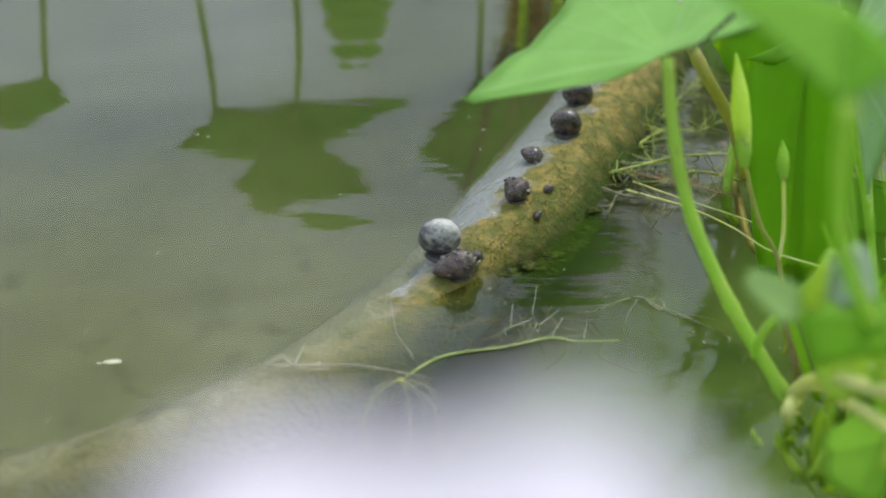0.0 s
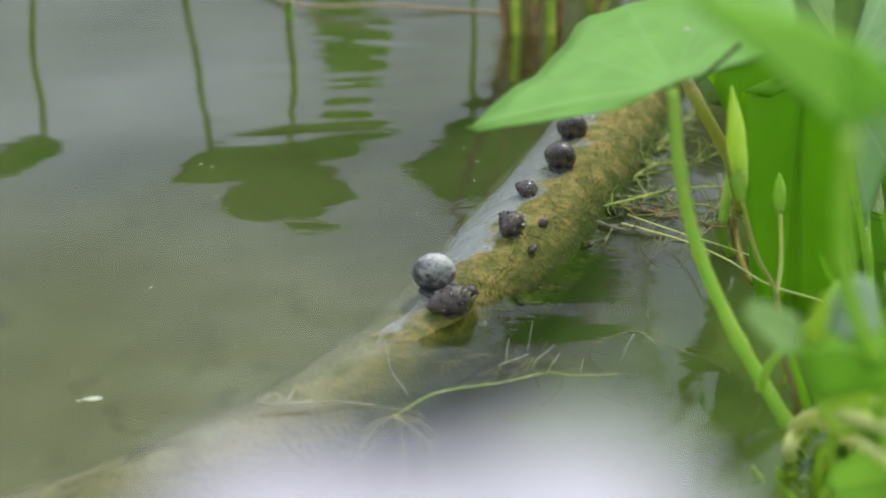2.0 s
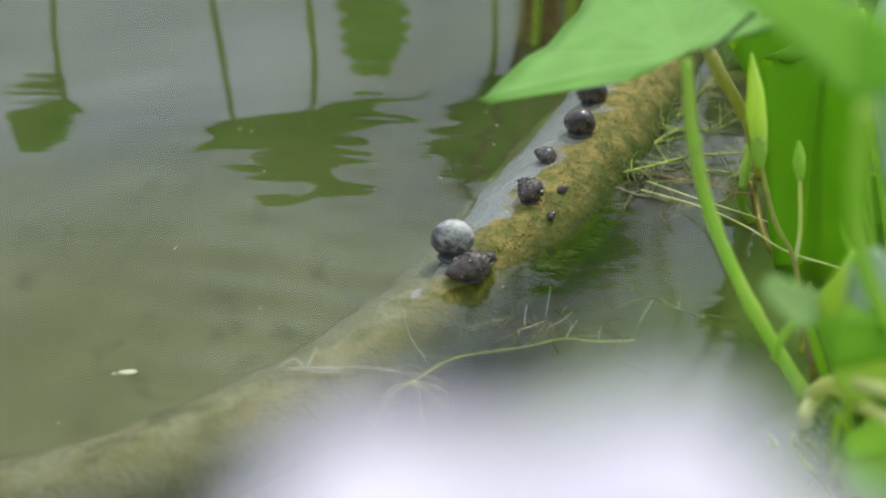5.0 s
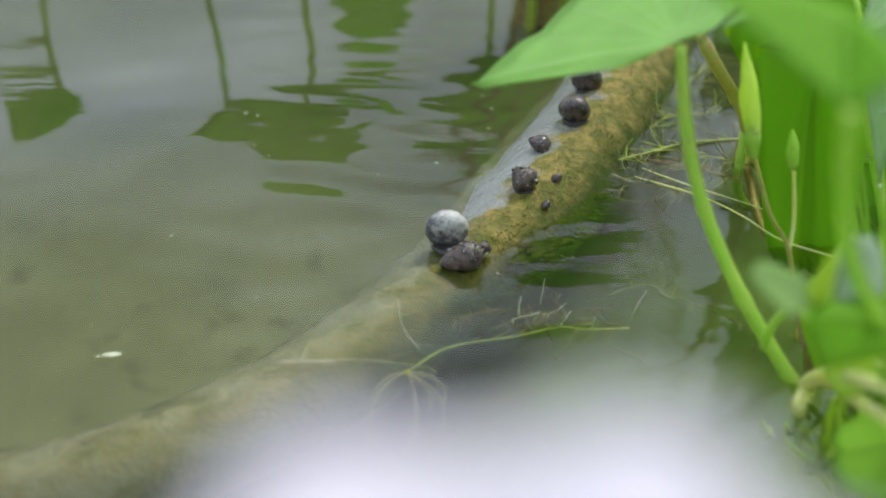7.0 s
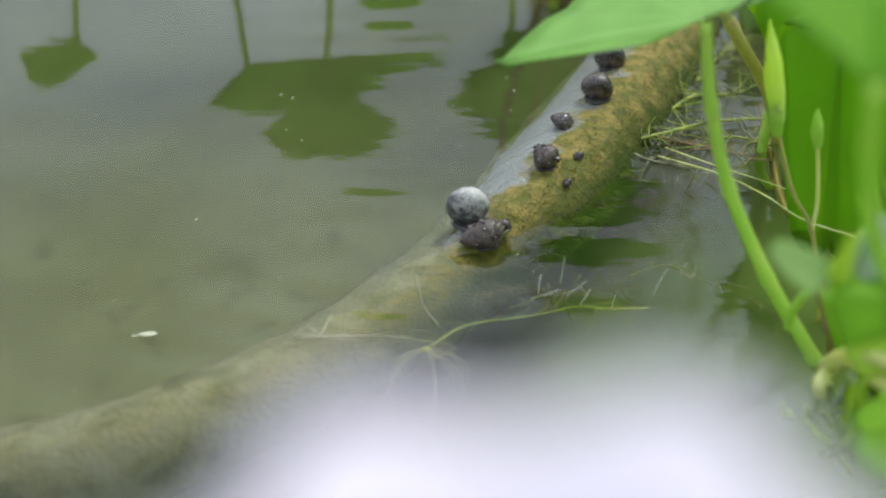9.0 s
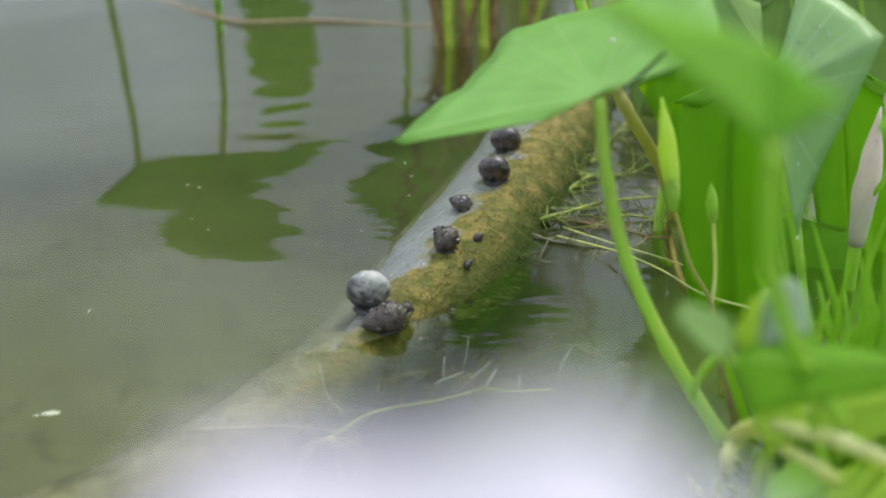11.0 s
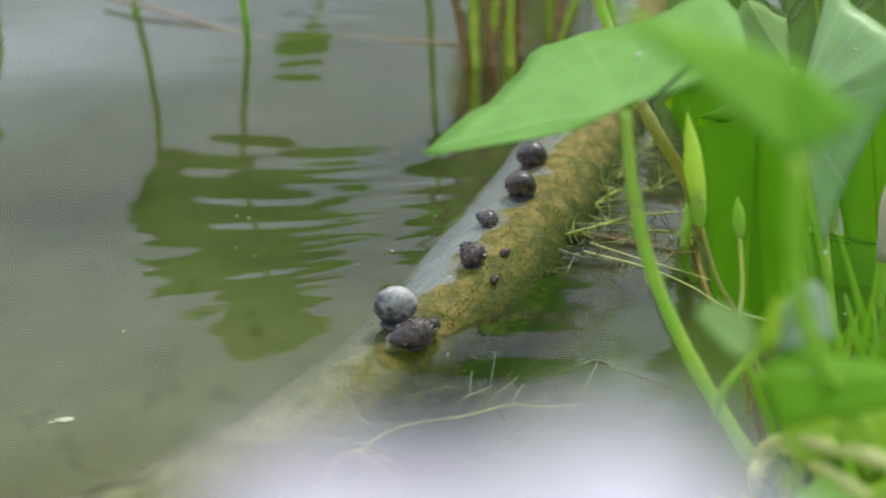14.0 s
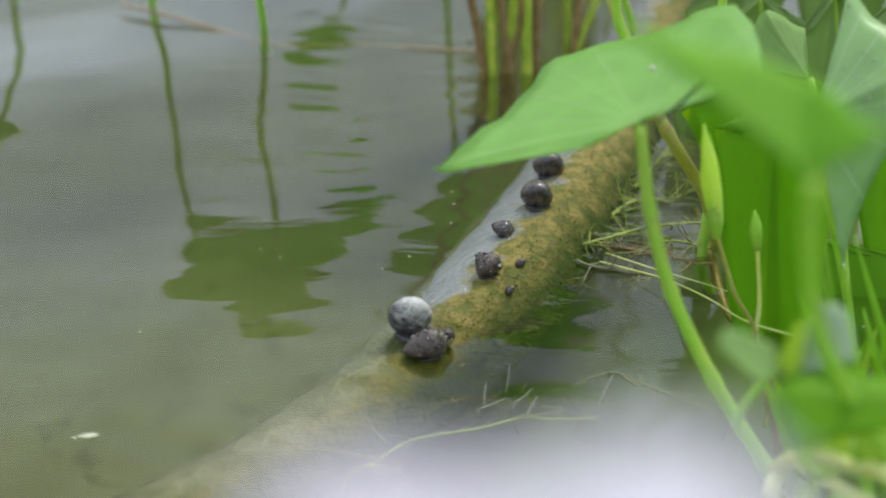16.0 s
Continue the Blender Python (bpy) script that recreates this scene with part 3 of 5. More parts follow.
def water_sheet():
    xs = np.concatenate([[-900, -200, -60, -20, -8, -3.5, -2.2], np.linspace(-1.5, 1.1, 131), [2.2, 8, 20, 60, 200, 900]])
    ys = np.concatenate([[-900, -200, -60, -20, -6, -1], np.linspace(0.0, 35.0, 4400), [38, 45, 60, 90, 200, 900]])
    x, y = np.meshgrid(xs, ys)
    z = swell(x, y, 0.0)
    steep = np.interp((y - 1.0) / SPEED, TRAIN[:, 0], TRAIN[:, 2]) / 0.085
    # shorter ripples that ride on it in patches
    rng = np.random.default_rng(8)
    for length, size in ((0.24, 0.012), (0.17, 0.012), (0.13, 0.011), (0.10, 0.010), (0.075, 0.008)):
        k, turn = 2 * math.pi / length, rng.normal(0.1, 0.35)
        lump = np.sin(3.1 * x + 1.7 * y + rng.uniform(0, 6)) * np.sin(2.2 * y - 2.9 * x + rng.uniform(0, 6))
        z += size * np.clip(0.30 + 1.2 * lump, 0.05, 1.3) * steep / k * np.cos(k * (y * math.cos(turn) - x * math.sin(turn)) + rng.uniform(0, 6))
    # fine ripples thrown back beside the log
    near_log = np.exp(-((x + 0.02) / 0.19) ** 2) * np.clip(0.45 + np.sin(7.1 * y + 3 * x) * np.sin(2.7 * y + 2 - 5 * x), 0, 1)
    warp = 0.012 * np.sin(14 * x + 5 * y) + 0.010 * np.sin(23 * y - 9 * x)
    z += near_log * 0.066 * (0.25 + 0.75 * steep) * 0.062 / 6.28 * np.cos(2 * math.pi / 0.062 * (y - 0.20 * x + warp))
    z += near_log * 0.058 * (0.25 + 0.75 * steep) * 0.083 / 6.28 * np.cos(2 * math.pi / 0.083 * (y + 0.12 * x - warp) + 1.0)
    edge = np.exp(-((x + 0.08) / 0.13) ** 2) * np.clip(0.2 + 1.1 * np.sin(5.3 * y - 4 * x) * np.sin(1.9 * y + 1 + 3 * x), 0, 1)
    z += edge * 0.105 * (0.15 + 0.85 * steep) * 0.056 / 6.28 * np.cos(2 * math.pi / 0.056 * (y + 0.30 * x - 0.8 * warp))
    drift = np.exp(-((x - 0.10) / 0.16) ** 2) * np.clip(np.sin(3.3 * y + 4 * x), 0, 1)
    z += drift * 0.060 * (0.4 + 0.6 * steep) * 0.085 / 6.28 * np.cos(2 * math.pi / 0.085 * (y + 0.25 * x))
    z *= np.clip((1.5 - np.abs(x + 0.2)) / 0.3, 0, 1) * np.clip(y / 0.3, 0, 1) * np.clip((35 - y) / 0.5, 0, 1)
    ny, nx = z.shape
    corner = (np.arange(ny - 1)[:, None] * nx + np.arange(nx - 1)[None, :]).ravel()
    faces = np.stack([corner, corner + 1, corner + nx + 1, corner + nx], 1)
    mesh = bpy.data.meshes.new("water")
    mesh.vertices.add(nx * ny)
    mesh.vertices.foreach_set("co", np.stack([x, y, z], 2).astype(np.float32).ravel())
    mesh.loops.add(faces.size)
    mesh.loops.foreach_set("vertex_index", faces.astype(np.int32).ravel())
    mesh.polygons.add(len(faces))
    mesh.polygons.foreach_set("loop_start", np.arange(0, faces.size, 4, dtype=np.int32))
    mesh.polygons.foreach_set("use_smooth", np.ones(len(faces), dtype=bool))
    mesh.update(calc_edges=True)
    mesh.materials.append(WATER)
    return new("water", mesh)


water = tagged(water_sheet(), "murky grey-green pond water with small ripples", "water", kind="structure")
water.visible_shadow = False

# ---- the log ----
LOG = [(-0.338, 0.546, -0.05), (-0.237, 0.562, -0.018), (-0.155, 0.611, -0.01), (-0.079, 0.674, -0.004), (-0.022, 0.746, 0.0005), (0.028, 0.806, 0.012), (0.082, 0.88, 0.028), (0.156, 1.031, 0.036), (0.222, 1.189, 0.036), (0.284, 1.365, 0.038), (0.363, 1.623, 0.036), (0.474, 1.979, 0.034)]
LOG_R = 0.068
log_line = smooth_line(LOG, 12)
log_line = [p - Vector((0, 0, LOG_R * (0.80 + 0.20 * min(1, max(0, (k / (len(log_line) - 1) - 0.30) / 0.30))))) for k, p in enumerate(log_line)]


def log_point(s, angle, out=0.0):
    """A place on the log: s runs from its sunk end (0) to its far end (1), angle in degrees from its top towards the plant side."""
    at = s * (len(log_line) - 1)
    k = min(int(at), len(log_line) - 2)
    p = log_line[k].lerp(log_line[k + 1], at - k)
    ahead = (log_line[k + 1] - log_line[k]).normalized()
    side = ahead.cross(Vector((0, 0, 1))).normalized()
    up = side.cross(ahead)
    a = radians(angle)
    way = math.sin(a) * (0.74 if angle > 0 else 1.0 + 0.24 * min(1, max(0, (s - 0.42) / 0.12))) * side + math.cos(a) * up
    r = LOG_R * (0.80 + 0.20 * min(1, max(0, (s - 0.30) / 0.30))) * (1 + 0.05 * noise.noise(Vector((s * 9, math.sin(a) * 1.2, math.cos(a) * 1.2))) + 0.03 * noise.noise(Vector((s * 40, a * 2.5, 4))))
    r *= 1 + 0.015 * noise.noise(Vector((s * 90, a * 6, 9)))
    return p + way * (r + out), way


def log_height(x, y):
    """The height of the log's upper side there."""
    best = min((log_point(k / 160, j * 6)[0] for k in range(10, 160) for j in range(-10, 11)), key=lambda p: (p.x - x) ** 2 + (p.y - y) ** 2)
    return best.z


def build_log():
    ob = thing("log", log_line[len(log_line) // 2], "half-sunk wet log with yellow-green algae, lying in the pond", "log")
    bm = bmesh.new()
    uvs = bm.loops.layers.uv.verify()
    rows, cols = 220, 64
    table = [[bm.verts.new(log_point(i / rows, -180 + 360 * j / cols)[0]) for j in range(cols)] for i in range(rows + 1)]
    for i in range(rows):
        for j in range(cols):
            face = bm.faces.new((table[i][j], table[i][(j + 1) % cols], table[i + 1][(j + 1) % cols], table[i + 1][j]))
            for loop, (a, b) in zip(face.loops, ((i, j), (i, j + 1), (i + 1, j + 1), (i + 1, j))):
                loop[uvs].uv = (b / cols, a / rows)
    bm.faces.new(table[0])
    bm.faces.new(table[-1][::-1])
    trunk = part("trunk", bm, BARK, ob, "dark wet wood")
    # algae: short tufts over the top and the plant side
    rng = random.Random(5)
    verts, faces = [], []
    for _ in range(26000):
        s, angle = rng.uniform(0.42, 0.97), rng.gauss(20, 24)
        if not -8 < angle < 58 + 10 * noise.noise(Vector((s * 40, 0, 7))) or noise.noise(Vector((s * 60, angle * 0.08, 1))) + 0.6 * noise.noise(Vector((s * 170, angle * 0.22, 4))) < -0.15:
            continue
        p, way = log_point(s, angle, -0.0008)
        size = rng.uniform(0.0007, 0.0020)
        lean = Vector((rng.gauss(0, 0.7), rng.gauss(0, 0.7), rng.gauss(0, 0.5)))
        side = way.cross(lean).normalized() * size * 0.35
        tip = p + way * size + lean * size * 0.6
        n = len(verts)
        verts += [p - side, p + side, p + side.cross(way), tip]
        faces += [(n, n + 1, n + 3), (n + 1, n + 2, n + 3), (n + 2, n, n + 3)]
    mesh = bpy.data.meshes.new("algae")
    mesh.from_pydata([tuple(Vector(v) - ob.location) for v in verts], [], faces)
    mesh.materials.append(MOSS)
    algae = new("algae", mesh)
    algae.parent = ob
    tagged(algae, "short tufts of yellow-green algae", kind="stuff")
    # longer slimy strands at the waterline
    bm = bmesh.new()
    for _ in range(500):
        s, angle = rng.uniform(0.42, 0.95), rng.uniform(58, 84)
        p, way = log_point(s, angle, 0.0)
        reach = rng.uniform(0.003, 0.012)
        drift = Vector((rng.uniform(0.2, 1.0), rng.uniform(-0.8, 0.2), 0)) * reach
        end = p + way * reach * 0.4 + drift
        end.z = min(end.z, rng.uniform(-0.006, 0.003))
        mid = p.lerp(end, 0.5) + Vector((rng.gauss(0, 1), rng.gauss(0, 1), 0.6)) * reach * 0.15
        tube(bm, [p, mid, end], rng.uniform(0.0004, 0.0009), 0.0002, 4, 3)
    # dark lumps added where the hollows at the waterline lie in shade
    for k, (p, size) in enumerate((((0.057, 0.78, -0.003), 0.7), ((0.073, 0.79, -0.002), 0.8), ((0.092, 0.806, -0.003), 0.6), ((0.131, 0.88, 0.0), 0.6), ((0.159, 0.942, 0.001), 0.8))):
        lump = blob(bmesh.new(), p, (0.017 * size, 0.010 * size, 0.0030 * size), (0, 14, 32), 0.9, 3, k + 3)
        part("shade_lump", lump, HOLLOW_SHADE, ob, "dark green lump for the shade in a hollow at the waterline")
    fringe = part("algae_fringe", bm, SLIME, ob, "dark green slimy strands at the waterline")
    tagged(fringe, kind="stuff")
    return ob


build_log()


# ---- snails ----
def shell_mesh(bm, radius, tall=1.0):
    """A round, coiled shell with a winding groove and fine growth lines, its middle at the origin and its point up."""
    rows, sides = 44, 40
    height = 1.95 * radius * tall
    rings = []
    for i in range(rows + 1):
        h = i / rows
        ring = []
        for j in range(sides):
            a = 2 * math.pi * j / sides
            if h < 0.40:
                wide = math.sqrt(max(0.0, 1 - ((0.40 - h) / 0.40) ** 2))
            else:
                wide = max(0.0, 1 - ((h - 0.40) / 0.60) ** 1.7) ** 0.75
            turn = math.log(max(0.03, 1.02 - h)) / math.log(0.52) + a / (2 * math.pi)
            off = (turn - 0.15) % 1.0
            groove = math.exp(-(min(off, 1 - off) / 0.10) ** 2) if h > 0.42 else 0.0
            lip = 0.06 * math.exp(-((a - 4.4) / 0.5) ** 2 - ((h - 0.3) / 0.25) ** 2)
            r = radius * wide * (1 - 0.045 * groove + lip + 0.010 * math.sin(26 * a + 9 * h))
            ring.append(bm.verts.new((r * math.cos(a), r * math.sin(a), (h - 0.42) * height)))
        rings.append(ring)
    for a, b in zip(rings, rings[1:]):
        for j in range(sides):
            bm.faces.new((a[j], a[(j + 1) % sides], b[(j + 1) % sides], b[j]))
    bmesh.ops.remove_doubles(bm, verts=bm.verts, dist=radius * 0.004)
    return bm


def snail(at, radius, mat, label, turn, tall=1.0, foot=True, lumps=0, seed=0, rise=0.72):
    ob = thing("snail", at, label, "snail", "snails on the log")
    bm = shell_mesh(bmesh.new(), radius, tall)
    m = pose(*at, *turn)
    lift = Vector((0, 0, rise * radius))
    for v in bm.verts:
        v.co = m @ v.co + lift
    rng = random.Random(seed)
    top = sorted((v.co.copy() for v in bm.verts), key=lambda q: q.x * 0.5 + q.z - 0.4 * q.y)
    spots = [top[rng.randrange(len(top) // 2, len(top))] for _ in range(lumps)]
    shell = part("shell", bm, mat, ob)
    if foot:
        bm = blob(bmesh.new(), (at[0] + 0.10 * radius, at[1] - 0.12 * radius, at[2] + 0.06 * radius), (0.86 * radius, 0.74 * radius, 0.16 * radius), (0, 0, 40), 0.2, 3, seed)
        part("foot", bm, FLESH, ob, "dark wet foot")
    for k, where in enumerate(spots):
        bm = blob(bmesh.new(), where, [radius * rng.uniform(0.05, 0.17) for _ in range(3)], (rng.uniform(0, 90), 0, rng.uniform(0, 90)), 0.5, 2, k + seed)
        part("crust", bm, SHELL_GREY if k % 5 == 0 else SHELL_BROWN if k % 2 else SHELL_DARK, shell, "dark crumbs stuck on the shell")
    return ob


snail((-0.003, 0.796, 0.007), 0.0176, SHELL_GREY, "large round grey snail with a chalky worn shell", (-72, -14, 0), 0.84, True, 0, 1, 0.84)
brown_snail = snail((0.011, 0.766, 0.004), 0.0116, SHELL_BROWN, "brown snail with crumbs on its shell beside the grey one", (0, -100, 16), 1.62, True, 20, 2, 0.85)
for k, (px, pz) in enumerate(((0.004, 0.022), (0.008, 0.021), (0.012, 0.019), (0.015, 0.016))):
    o = Vector((0.011, 0.766, 0.004))
    part("fibre", tube(bmesh.new(), [o + Vector((px, -0.004, pz - 0.004)), o + Vector((px + 0.001, -0.006, pz)), o + Vector((px + 0.003, -0.004 - 0.001 * k, pz + 0.002))], 0.0006, 0.0004, 5, 4), FLECK, brown_snail, "pale shred stuck on the shell")
for x, y, radius, mat, label, turn, tall_, foot, lumps, seed, rise in (
        (0.062, 0.858, 0.0116, SHELL_BROWN, "small dark snail with a pale crusted shell", (-30, -50, 0), 1.0, True, 18, 3, 0.72),
        (0.080, 0.921, 0.0080, SHELL_DARK, "tiny dark snail with a rough shell", (-20, -75, 0), 1.35, False, 12, 4, 0.55),
        (0.113, 0.966, 0.0150, SHELL_DARK, "glossy dark brown snail on the mossy log", (-58, 34, 0), 0.92, True, 0, 5, 0.72),
        (0.131, 1.034, 0.0152, SHELL_DARK, "glossy dark round snail where the log meets shade", (-56, 38, 10), 0.92, True, 0, 6, 0.72),
        (0.090, 0.869, 0.0054, SHELL_BROWN, "tiny brown snail half hidden in algae", (-50, -40, 20), 0.8, False, 0, 7, 0.4),
        (0.079, 0.836, 0.0046, SHELL_DARK, "tiny dark snail on yellow algae", (-60, 30, 80), 0.8, False, 0, 8, 0.4),
        (0.026, 0.780, 0.0062, SHELL_BROWN, "tiny snail sitting beside the brown one", (-50, 30, 0), 0.9, False, 6, 10, 1.2)):
    snail((x, y, log_height(x, y) - 0.0005), radius, mat, label, turn, tall_, foot, lumps, seed, rise)


# ---- water spinach: runners, leaves and buds ----
def plant(at, label, group="water spinach plants"):
    return thing("water_spinach", at, label, "plant", group)


def stalk(ob, points, radius, end, mat=STEM, name="stem", knots=0.0, sides=10, label=""):
    return part(name, tube(bmesh.new(), points, radius, end, sides, 7, knots), mat, ob, label)


def blade(ob, node, tip, left, right, mat=LEAF, cup=0.06, wave=0.03, seed=0, full=1.0, label="", broad=False):
    return part("leaf", leaf(bmesh.new(), node, tip, left, right, cup, wave, seed, full, broad), mat, ob, label, thick=0.0006)


def bud_part(ob, base, tip, radius, mat, label, name="bud"):
    a, b = Vector(base), Vector(tip)
    bm = bmesh.new()
    rings, n, sides = [], 14, 12
    axis = (b - a).normalized()
    side = axis.orthogonal().normalized()
    up = axis.cross(side)
    for i in range(n + 1):
        u = i / n
        r = radius * (0.35 + 0.65 * math.sin(math.pi * min(1, 0.12 + 0.62 * u)) ** 1.0) * (1 - max(0, (u - 0.35) / 0.66) ** 1.6) + 0.0004
        ring = []
        for j in range(sides):
            w = 2 * math.pi * j / sides
            twist = w + 2.4 * u
            rr = r * (1 + 0.10 * math.cos(5 * w))
            ring.append(bm.verts.new(a.lerp(b, u) + rr * (math.cos(twist) * side + math.sin(twist) * up)))
        rings.append(ring)
    for p, q in zip(rings, rings[1:]):
        for j in range(sides):
            bm.faces.new((p[j], p[(j + 1) % sides], q[(j + 1) % sides], q[j]))
    bm.faces.new(rings[0][::-1])
    bm.faces.new(rings[-1])
    return part(name, bm, mat, ob, label)


# the tall shoot over the log
tall = plant((0.24, 0.616, 0), "tall water spinach shoot with a broad arrow-shaped leaf over the log")
stalk(tall, [(0.242, 0.61, -0.008), (0.234, 0.62, 0.007), (0.199, 0.64, 0.061), (0.17, 0.655, 0.119), (0.153, 0.66, 0.175), (0.143, 0.66, 0.231)], 0.0056, 0.0036, STEM, "stem", 0.16)
blade(tall, (0.142, 0.66, 0.234), (0.194, 0.78, 0.26), (0.0175, 0.7, 0.1875), (0.202, 0.63, 0.267), LEAF, -0.01, 0.02, 1, 1.65, "broad pale green leaf", True)
# thin dark tube in place of the shadow in the leaf's fold
stalk(tall, [(0.149, 0.645, 0.238), (0.162, 0.645, 0.25), (0.176, 0.645, 0.264)], 0.0007, 0.0017, FOLD_SHADE, "fold_shade", 0, 8, "dark strip for the shade in the leaf's fold")
part("dropping", blob(bmesh.new(), (0.158, 0.705, 0.252), (0.0024, 0.0018, 0.0012), (20, 0, 30), 0.4, 2, 4), FLECK, tall, "small white speck on the leaf")
stalk(tall, [(0.205, 0.6, 0.05), (0.202, 0.585, 0.078), (0.211, 0.58, 0.099), (0.221, 0.57, 0.127), (0.229, 0.57, 0.147)], 0.0030, 0.0022, STEM, "side_stem")
blade(tall, (0.166, 0.435, 0.197), (0.172, 0.44, 0.222), (0.163, 0.44, 0.201), (0.171, 0.43, 0.205), LEAF_YOUNG, 0.1, 0.05, 2, 1.4)
blade(tall, (0.156, 0.42, 0.209), (0.13, 0.42, 0.227), (0.144, 0.41, 0.21), (0.155, 0.43, 0.217), LEAF_MID, 0.04, 0.03, 3, 1.5)
blade(tall, (0.178, 0.45, 0.188), (0.193, 0.47, 0.212), (0.173, 0.45, 0.202), (0.198, 0.44, 0.201), LEAF_HAZY, 0.04, 0.03, 9, 1.4)

# the shoot whose leaf hangs nearest to the lens
near = plant((0.332, 0.538, 0), "water spinach shoot with a bright green leaf close to the lens")
stalk(near, [(0.353, 0.571, -0.03), (0.266, 0.47, 0.094), (0.207, 0.44, 0.173), (0.164, 0.4, 0.246), (0.144, 0.37, 0.297), (0.134, 0.35, 0.334)], 0.0040, 0.0027, STEM, "stem", 0.1)
blade(near, (0.133, 0.35, 0.335), (0.135, 0.375, 0.361), (0.067, 0.365, 0.386), (0.149, 0.335, 0.357), LEAF_FRONT, 0.0, 0.02, 4, 1.1)
blade(near, (0.163, 0.44, 0.189), (0.25, 0.42, 0.195), (0.17, 0.42, 0.172), (0.187, 0.46, 0.191), LEAF_DARK, 0.02, 0.03, 5, 1.2)
stalk(near, [(0.202, 0.44, 0.173), (0.183, 0.44, 0.18), (0.163, 0.44, 0.189)], 0.0026, 0.0020, STEM, "side_stem")

# pale leaf that hangs down behind
hanging = plant((0.332, 0.735, 0), "water spinach with a pale glossy leaf hanging towards the water")
stalk(hanging, [(0.352, 0.78, -0.03), (0.328, 0.76, 0.045), (0.3, 0.75, 0.125), (0.275, 0.74, 0.198)], 0.0035, 0.0026, STEM, "stem", 0.1)
pale_leaf = blade(hanging, (0.275, 0.74, 0.202), (0.342, 0.73, 0.244), (0.308, 0.8, 0.282), (0.294, 0.7, 0.111), LEAF_PALE, -0.02, 0.05, 6, 1.05)
drop_rng = random.Random(14)
for v in drop_rng.sample(list(pale_leaf.data.vertices), 34):
    place = pale_leaf.matrix_local @ v.co + hanging.location + Vector((0, -0.0010, 0.0004))
    size = drop_rng.uniform(0.0006, 0.0014)
    part("droplet", blob(bmesh.new(), place, (size, size, size * 0.8), (0, 0, 0), 0.1, 1, 2), DROPLET, pale_leaf, "clear water droplet")
stalk(hanging, [(0.328, 0.76, 0.045), (0.32, 0.8, 0.129), (0.304, 0.84, 0.196)], 0.0028, 0.0022, STEM, "stem")
blade(hanging, (0.304, 0.84, 0.193), (0.266, 0.86, 0.240), (0.258, 0.84, 0.203), (0.306, 0.88, 0.221), LEAF_MID, 0.05, 0.04, 7, 1.2)

# big upright leaves behind the buds, standing in for a green reflection in the water
upright = plant((0.318, 0.802, 0), "large dark green leaf in place of a reflection behind the buds")
stalk(upright, [(0.342, 0.853, -0.04), (0.314, 0.83, 0.05), (0.29, 0.83, 0.125), (0.277, 0.83, 0.180)], 0.0035, 0.0026, STEM, "stem")
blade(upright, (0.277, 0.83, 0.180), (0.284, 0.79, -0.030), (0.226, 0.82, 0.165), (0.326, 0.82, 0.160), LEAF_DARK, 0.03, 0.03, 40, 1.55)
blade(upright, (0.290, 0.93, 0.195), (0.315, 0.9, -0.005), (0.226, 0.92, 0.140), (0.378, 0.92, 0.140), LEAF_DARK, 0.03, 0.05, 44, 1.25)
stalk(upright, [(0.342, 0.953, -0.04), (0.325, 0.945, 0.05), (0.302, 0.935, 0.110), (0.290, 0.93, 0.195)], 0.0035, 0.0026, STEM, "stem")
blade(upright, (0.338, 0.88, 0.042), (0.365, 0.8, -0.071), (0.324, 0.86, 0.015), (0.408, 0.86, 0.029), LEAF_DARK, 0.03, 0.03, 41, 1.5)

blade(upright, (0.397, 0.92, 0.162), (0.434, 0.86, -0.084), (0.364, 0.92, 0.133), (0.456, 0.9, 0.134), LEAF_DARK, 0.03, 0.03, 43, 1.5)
stalk(upright, [(0.39, 0.882, -0.05), (0.396, 0.9, 0.041), (0.397, 0.92, 0.162)], 0.0035, 0.0026, STEM, "stem")

# duller leaves further back
def back_plant(foot, node, tip, left, right, label, seed):
    ob = plant(foot, label, "plants behind the shoots")
    f, n = Vector(foot), Vector(node)
    stalk(ob, [f - Vector((0, 0, 0.12)), f, f.lerp(n, 0.5) + Vector((0.006, 0, 0)), n], 0.004, 0.003, STEM, "stem")
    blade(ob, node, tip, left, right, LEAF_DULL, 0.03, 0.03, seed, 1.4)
    return ob


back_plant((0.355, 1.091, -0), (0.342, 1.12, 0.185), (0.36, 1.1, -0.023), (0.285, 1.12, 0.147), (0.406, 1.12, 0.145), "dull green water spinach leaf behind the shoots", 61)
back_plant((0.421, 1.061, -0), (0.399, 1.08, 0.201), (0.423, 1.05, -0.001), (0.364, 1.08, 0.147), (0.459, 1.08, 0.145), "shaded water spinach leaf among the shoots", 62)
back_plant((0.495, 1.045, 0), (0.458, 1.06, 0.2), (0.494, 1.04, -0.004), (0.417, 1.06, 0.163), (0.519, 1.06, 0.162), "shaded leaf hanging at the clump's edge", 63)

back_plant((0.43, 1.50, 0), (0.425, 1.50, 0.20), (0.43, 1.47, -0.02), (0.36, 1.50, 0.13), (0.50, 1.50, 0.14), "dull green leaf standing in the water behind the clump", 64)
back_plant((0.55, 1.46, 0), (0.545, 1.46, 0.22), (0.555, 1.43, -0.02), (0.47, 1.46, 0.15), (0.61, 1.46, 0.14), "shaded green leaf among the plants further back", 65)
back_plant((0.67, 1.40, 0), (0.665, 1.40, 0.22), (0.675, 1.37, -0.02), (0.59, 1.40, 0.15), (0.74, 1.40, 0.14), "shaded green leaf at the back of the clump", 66)

